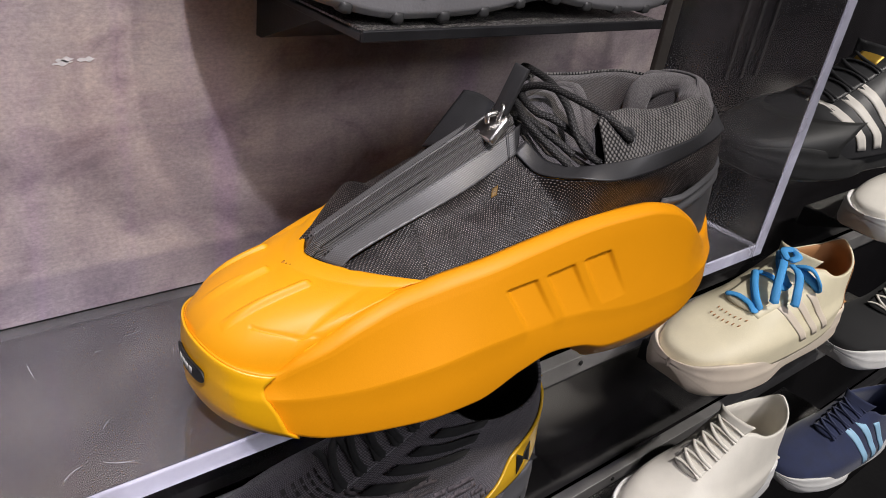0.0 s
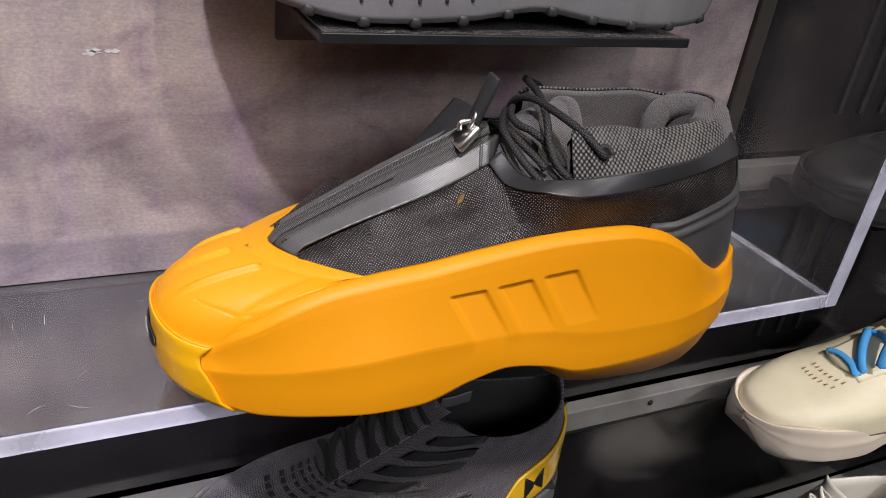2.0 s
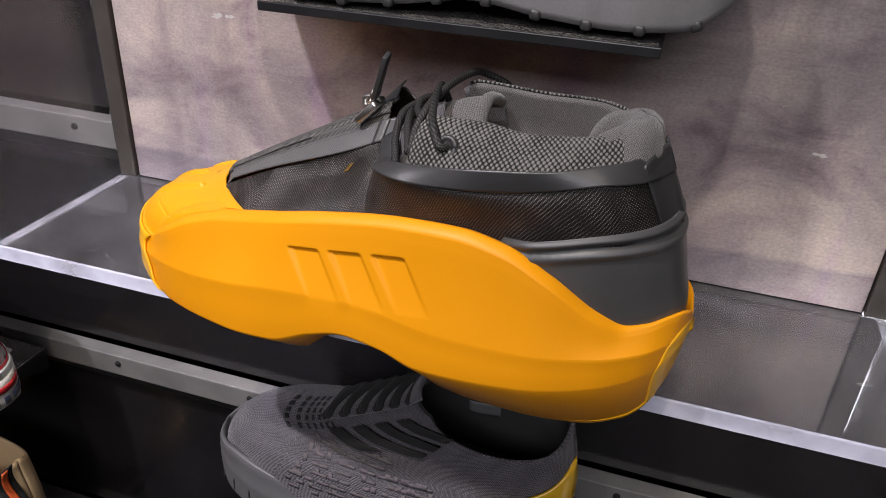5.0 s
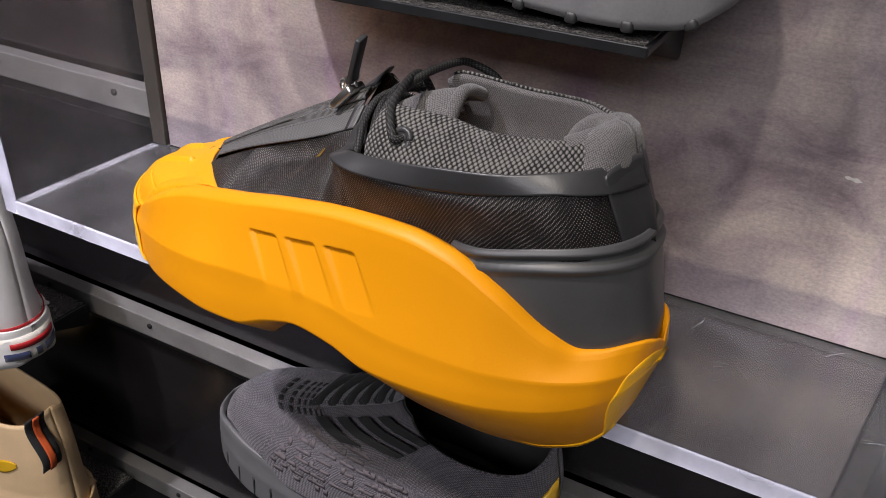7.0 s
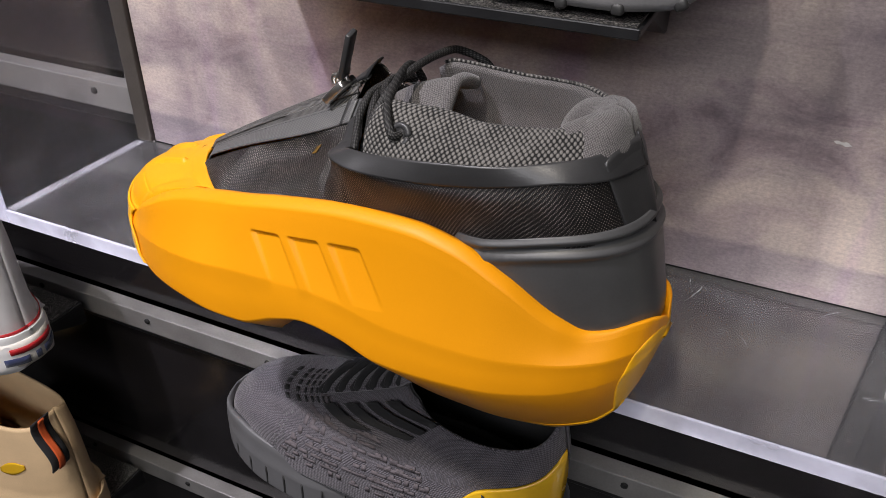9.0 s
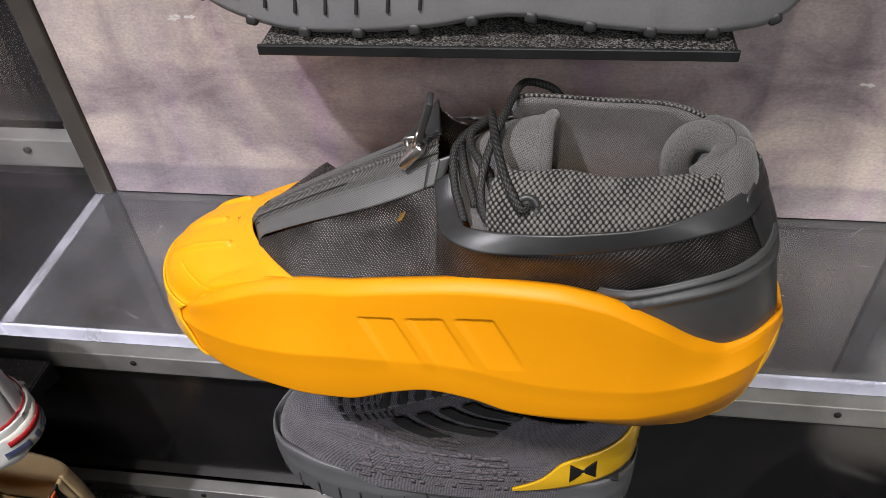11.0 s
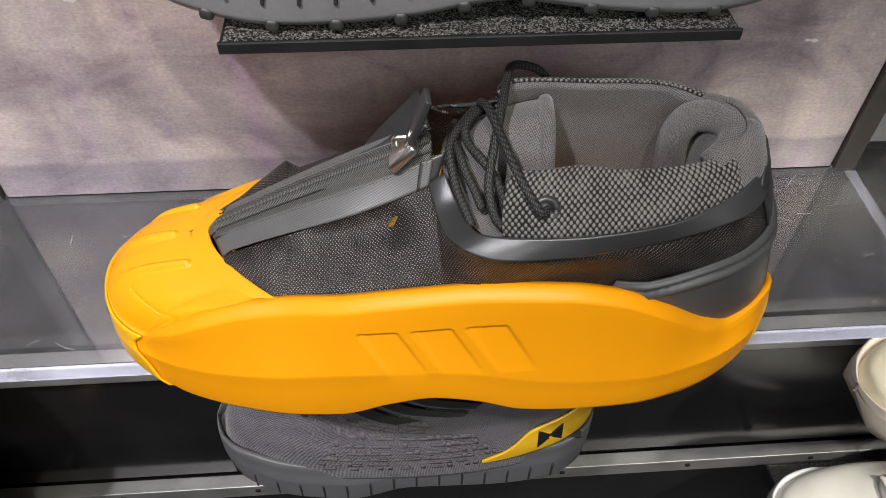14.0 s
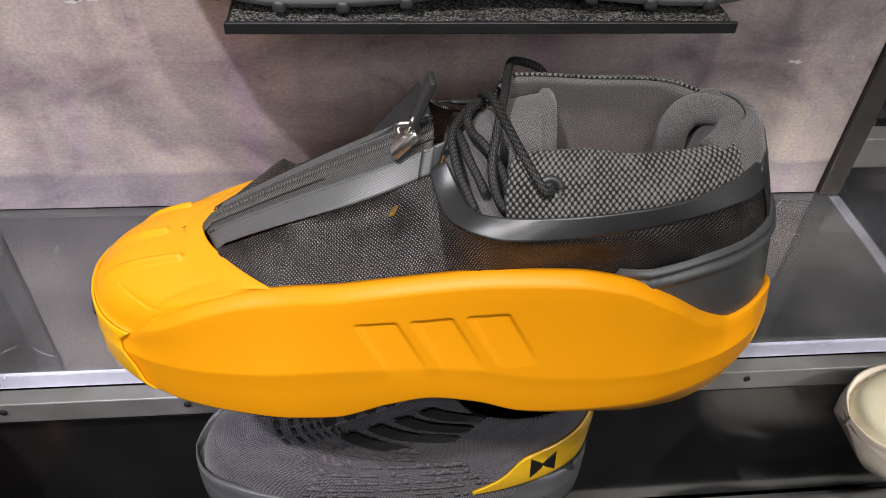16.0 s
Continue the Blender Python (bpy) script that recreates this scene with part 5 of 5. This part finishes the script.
cream, up, kn = sneaker("cream_sneaker", pose(0.328, -0.064, -0.2037, 0, 0, -2), "cream leather low sneaker with sky-blue laces and tan lining", CREAM_RUBBER, CREAM_LEATHER, TAN_LINING, BLUE_LACE,
                        0.305, 0.054, 0.034, 0.062, 0.100, 0.62, laces=3, lace_r=0.0046, flat=0.35)
for pts in ([(0.168, -0.010, 0.104), (0.172, -0.026, 0.108), (0.180, -0.036, 0.094), (0.184, -0.036, 0.086), (0.176, -0.030, 0.094), (0.168, -0.012, 0.104)],
            [(0.168, -0.006, 0.104), (0.158, -0.022, 0.102), (0.142, -0.034, 0.088), (0.136, -0.038, 0.078)],
            [(0.166, 0.002, 0.105), (0.150, -0.006, 0.104), (0.128, -0.018, 0.092), (0.116, -0.026, 0.080)],
            [(0.170, 0.0, 0.106), (0.180, 0.012, 0.109), (0.190, 0.006, 0.110), (0.182, -0.004, 0.108), (0.170, -0.002, 0.106)]):
    part("lace", tube(pts, 0.0046, 8, 6, 0.4), BLUE_LACE, cream)
for k in range(3):
    raised(cream, "side_bar", CREAM_RUBBER, lambda u, v, k=k: up.flank(0.150 + 0.024 * k + 0.012 * u - 0.030 * v, 0.040 + 0.042 * v, -1, 0.0010), 4, 10, 0.0006)
raised(cream, "eyestay", CREAM_LEATHER, lambda u, v: up.flank(0.100 + 0.085 * u, 0.066 + 0.022 * u + 0.012 * v, -1, 0.0014), 20, 6, 0.0012)
for k in range(14):
    raised(cream, "vent", TAN_LINING, lambda u, v, k=k: up.ridge(-0.020 + 0.005 * (k % 7) + 0.0012 * u, 0.0600 + 0.0030 * (k // 7) + 0.0008 * v, 0.0010), 2, 1, 0.0004)
raised(cream, "heel_line", TAN_LINING, lambda u, v: up.flank(0.262 + 0.022 * v ** 2 + 0.0016 * u, 0.040 + 0.050 * v, -1, 0.0010), 2, 12, 0.0006)
sneaker("white_sneaker", pose(0.340, -0.070, -0.4417, 0, 0, -3), "white leather running-style sneaker with white laces", WHITE_RUBBER, WHITE_LEATHER, WHITE_LEATHER, WHITE_LEATHER,
        0.285, 0.052, 0.036, 0.066, 0.116, 0.58, laces=6, lace_r=0.0028, flat=0.5, heel=WHITE_RUBBER)
sneaker("navy_sneaker", pose(0.628, -0.110, -0.4617, 0, 0, -6), "navy suede sneaker with three pale blue side bars", WHITE_RUBBER, NAVY, NAVY, NAVY,
        0.260, 0.048, 0.022, 0.050, 0.088, 0.58, bars=SKY, laces=6, heel=SKY)
sneaker("skate_sneaker", pose(0.715, -0.085, -0.3037, 0, 0, -4), "black suede sneaker with thick white rubber sole", WHITE_RUBBER, SUEDE_BLACK, DULL_LINING, WHITE_LEATHER,
        0.275, 0.050, 0.028, 0.054, 0.090, 0.58, laces=5, bars=WHITE_LEATHER)
sneaker("white_sneaker", pose(0.625, -0.080, -0.0937, 0, 0, -4), "white leather low sneaker on a black ledge", WHITE_RUBBER, WHITE_LEATHER, WHITE_LEATHER, WHITE_LEATHER,
        0.280, 0.050, 0.030, 0.056, 0.094, 0.58)

# neighbours to the west
high, up, kn = sneaker("high_top", pose(-0.655, -0.085, -0.2037, 0, 0, 0), "white canvas high-top with red-lined white rubber sole", WHITE_RUBBER, CANVAS, CANVAS, WHITE_LEATHER,
                       0.290, 0.050, 0.036, 0.066, 0.165, 0.48, laces=7, dip=0.004)
raised(high, "red_line", RED, lambda u, v: up.around(-1 + 2 * u, 0.0400 + 0.0028 * v, 0.0022), 80, 2, 0.0008)
raised(high, "white_foxing", WHITE_RUBBER, lambda u, v: up.around(-1 + 2 * u, 0.027 + 0.0125 * v, 0.0018), 80, 3, 0.0010)


def heel_wall(a, z, out):
    s, half, L = None, spl(kn["wide"]), 0.290
    y = 0.030 * a
    s = L - 0.0005 - 0.020 * abs(a) ** 2.2
    return Vector((s + out, y, z))


tab = raised(high, "heel_label", WHITE_LEATHER, lambda u, v: heel_wall(2 * u - 1, 0.007 + 0.026 * v, 0.0015), 16, 4, 0.0012, "white rubber heel label with printed bars")
for k, (a0, w) in enumerate(((-0.85, 0.55), (-0.12, 0.18), (0.20, 0.60))):
    raised(tab, "label_bar", NAVY, lambda u, v, a0=a0, w=w: heel_wall(a0 + w * u, 0.0100 + 0.0075 * v, 0.0030), 6, 2, 0.0006)
raised(tab, "label_bar", RED, lambda u, v: heel_wall(-0.7 + 1.4 * u, 0.0215 + 0.006 * v, 0.0030), 10, 2, 0.0006)

boot, up, kn = sneaker("slip_on_boot", pose(-0.662, -0.080, -0.4437, 0, 0, 0), "beige nubuck ankle boot with black and orange webbing pull", BEIGE, BEIGE, BEIGE, BEIGE,
                       0.290, 0.054, 0.034, 0.074, 0.165, 0.52, laces=0, dip=0.010)
for name, lo, hi, out, mat in (("pull_tab", -0.010, 0.010, 0.0030, SUEDE_BLACK), ("pull_stripe", -0.0032, 0.0032, 0.0048, ORANGE)):
    raised(boot, name, mat, lambda u, v, lo=lo, hi=hi, out=out: (lambda p: Vector((p.x + 0.004 * math.sin(math.pi * v * 2) + out, -0.018 + lo + (hi - lo) * u, p.z)))(up.around(-1, 0.112 + 0.062 * v)), 4, 14, 0.0014)
raised(boot, "side_patch", HEEL_YELLOW, lambda u, v: up.flank(0.222 + 0.030 * u, 0.096 + 0.016 * (v - 0.5) * math.sin(math.pi * (0.1 + 0.8 * u)) + 0.010 * u, -1, 0.0012), 10, 6, 0.0008)
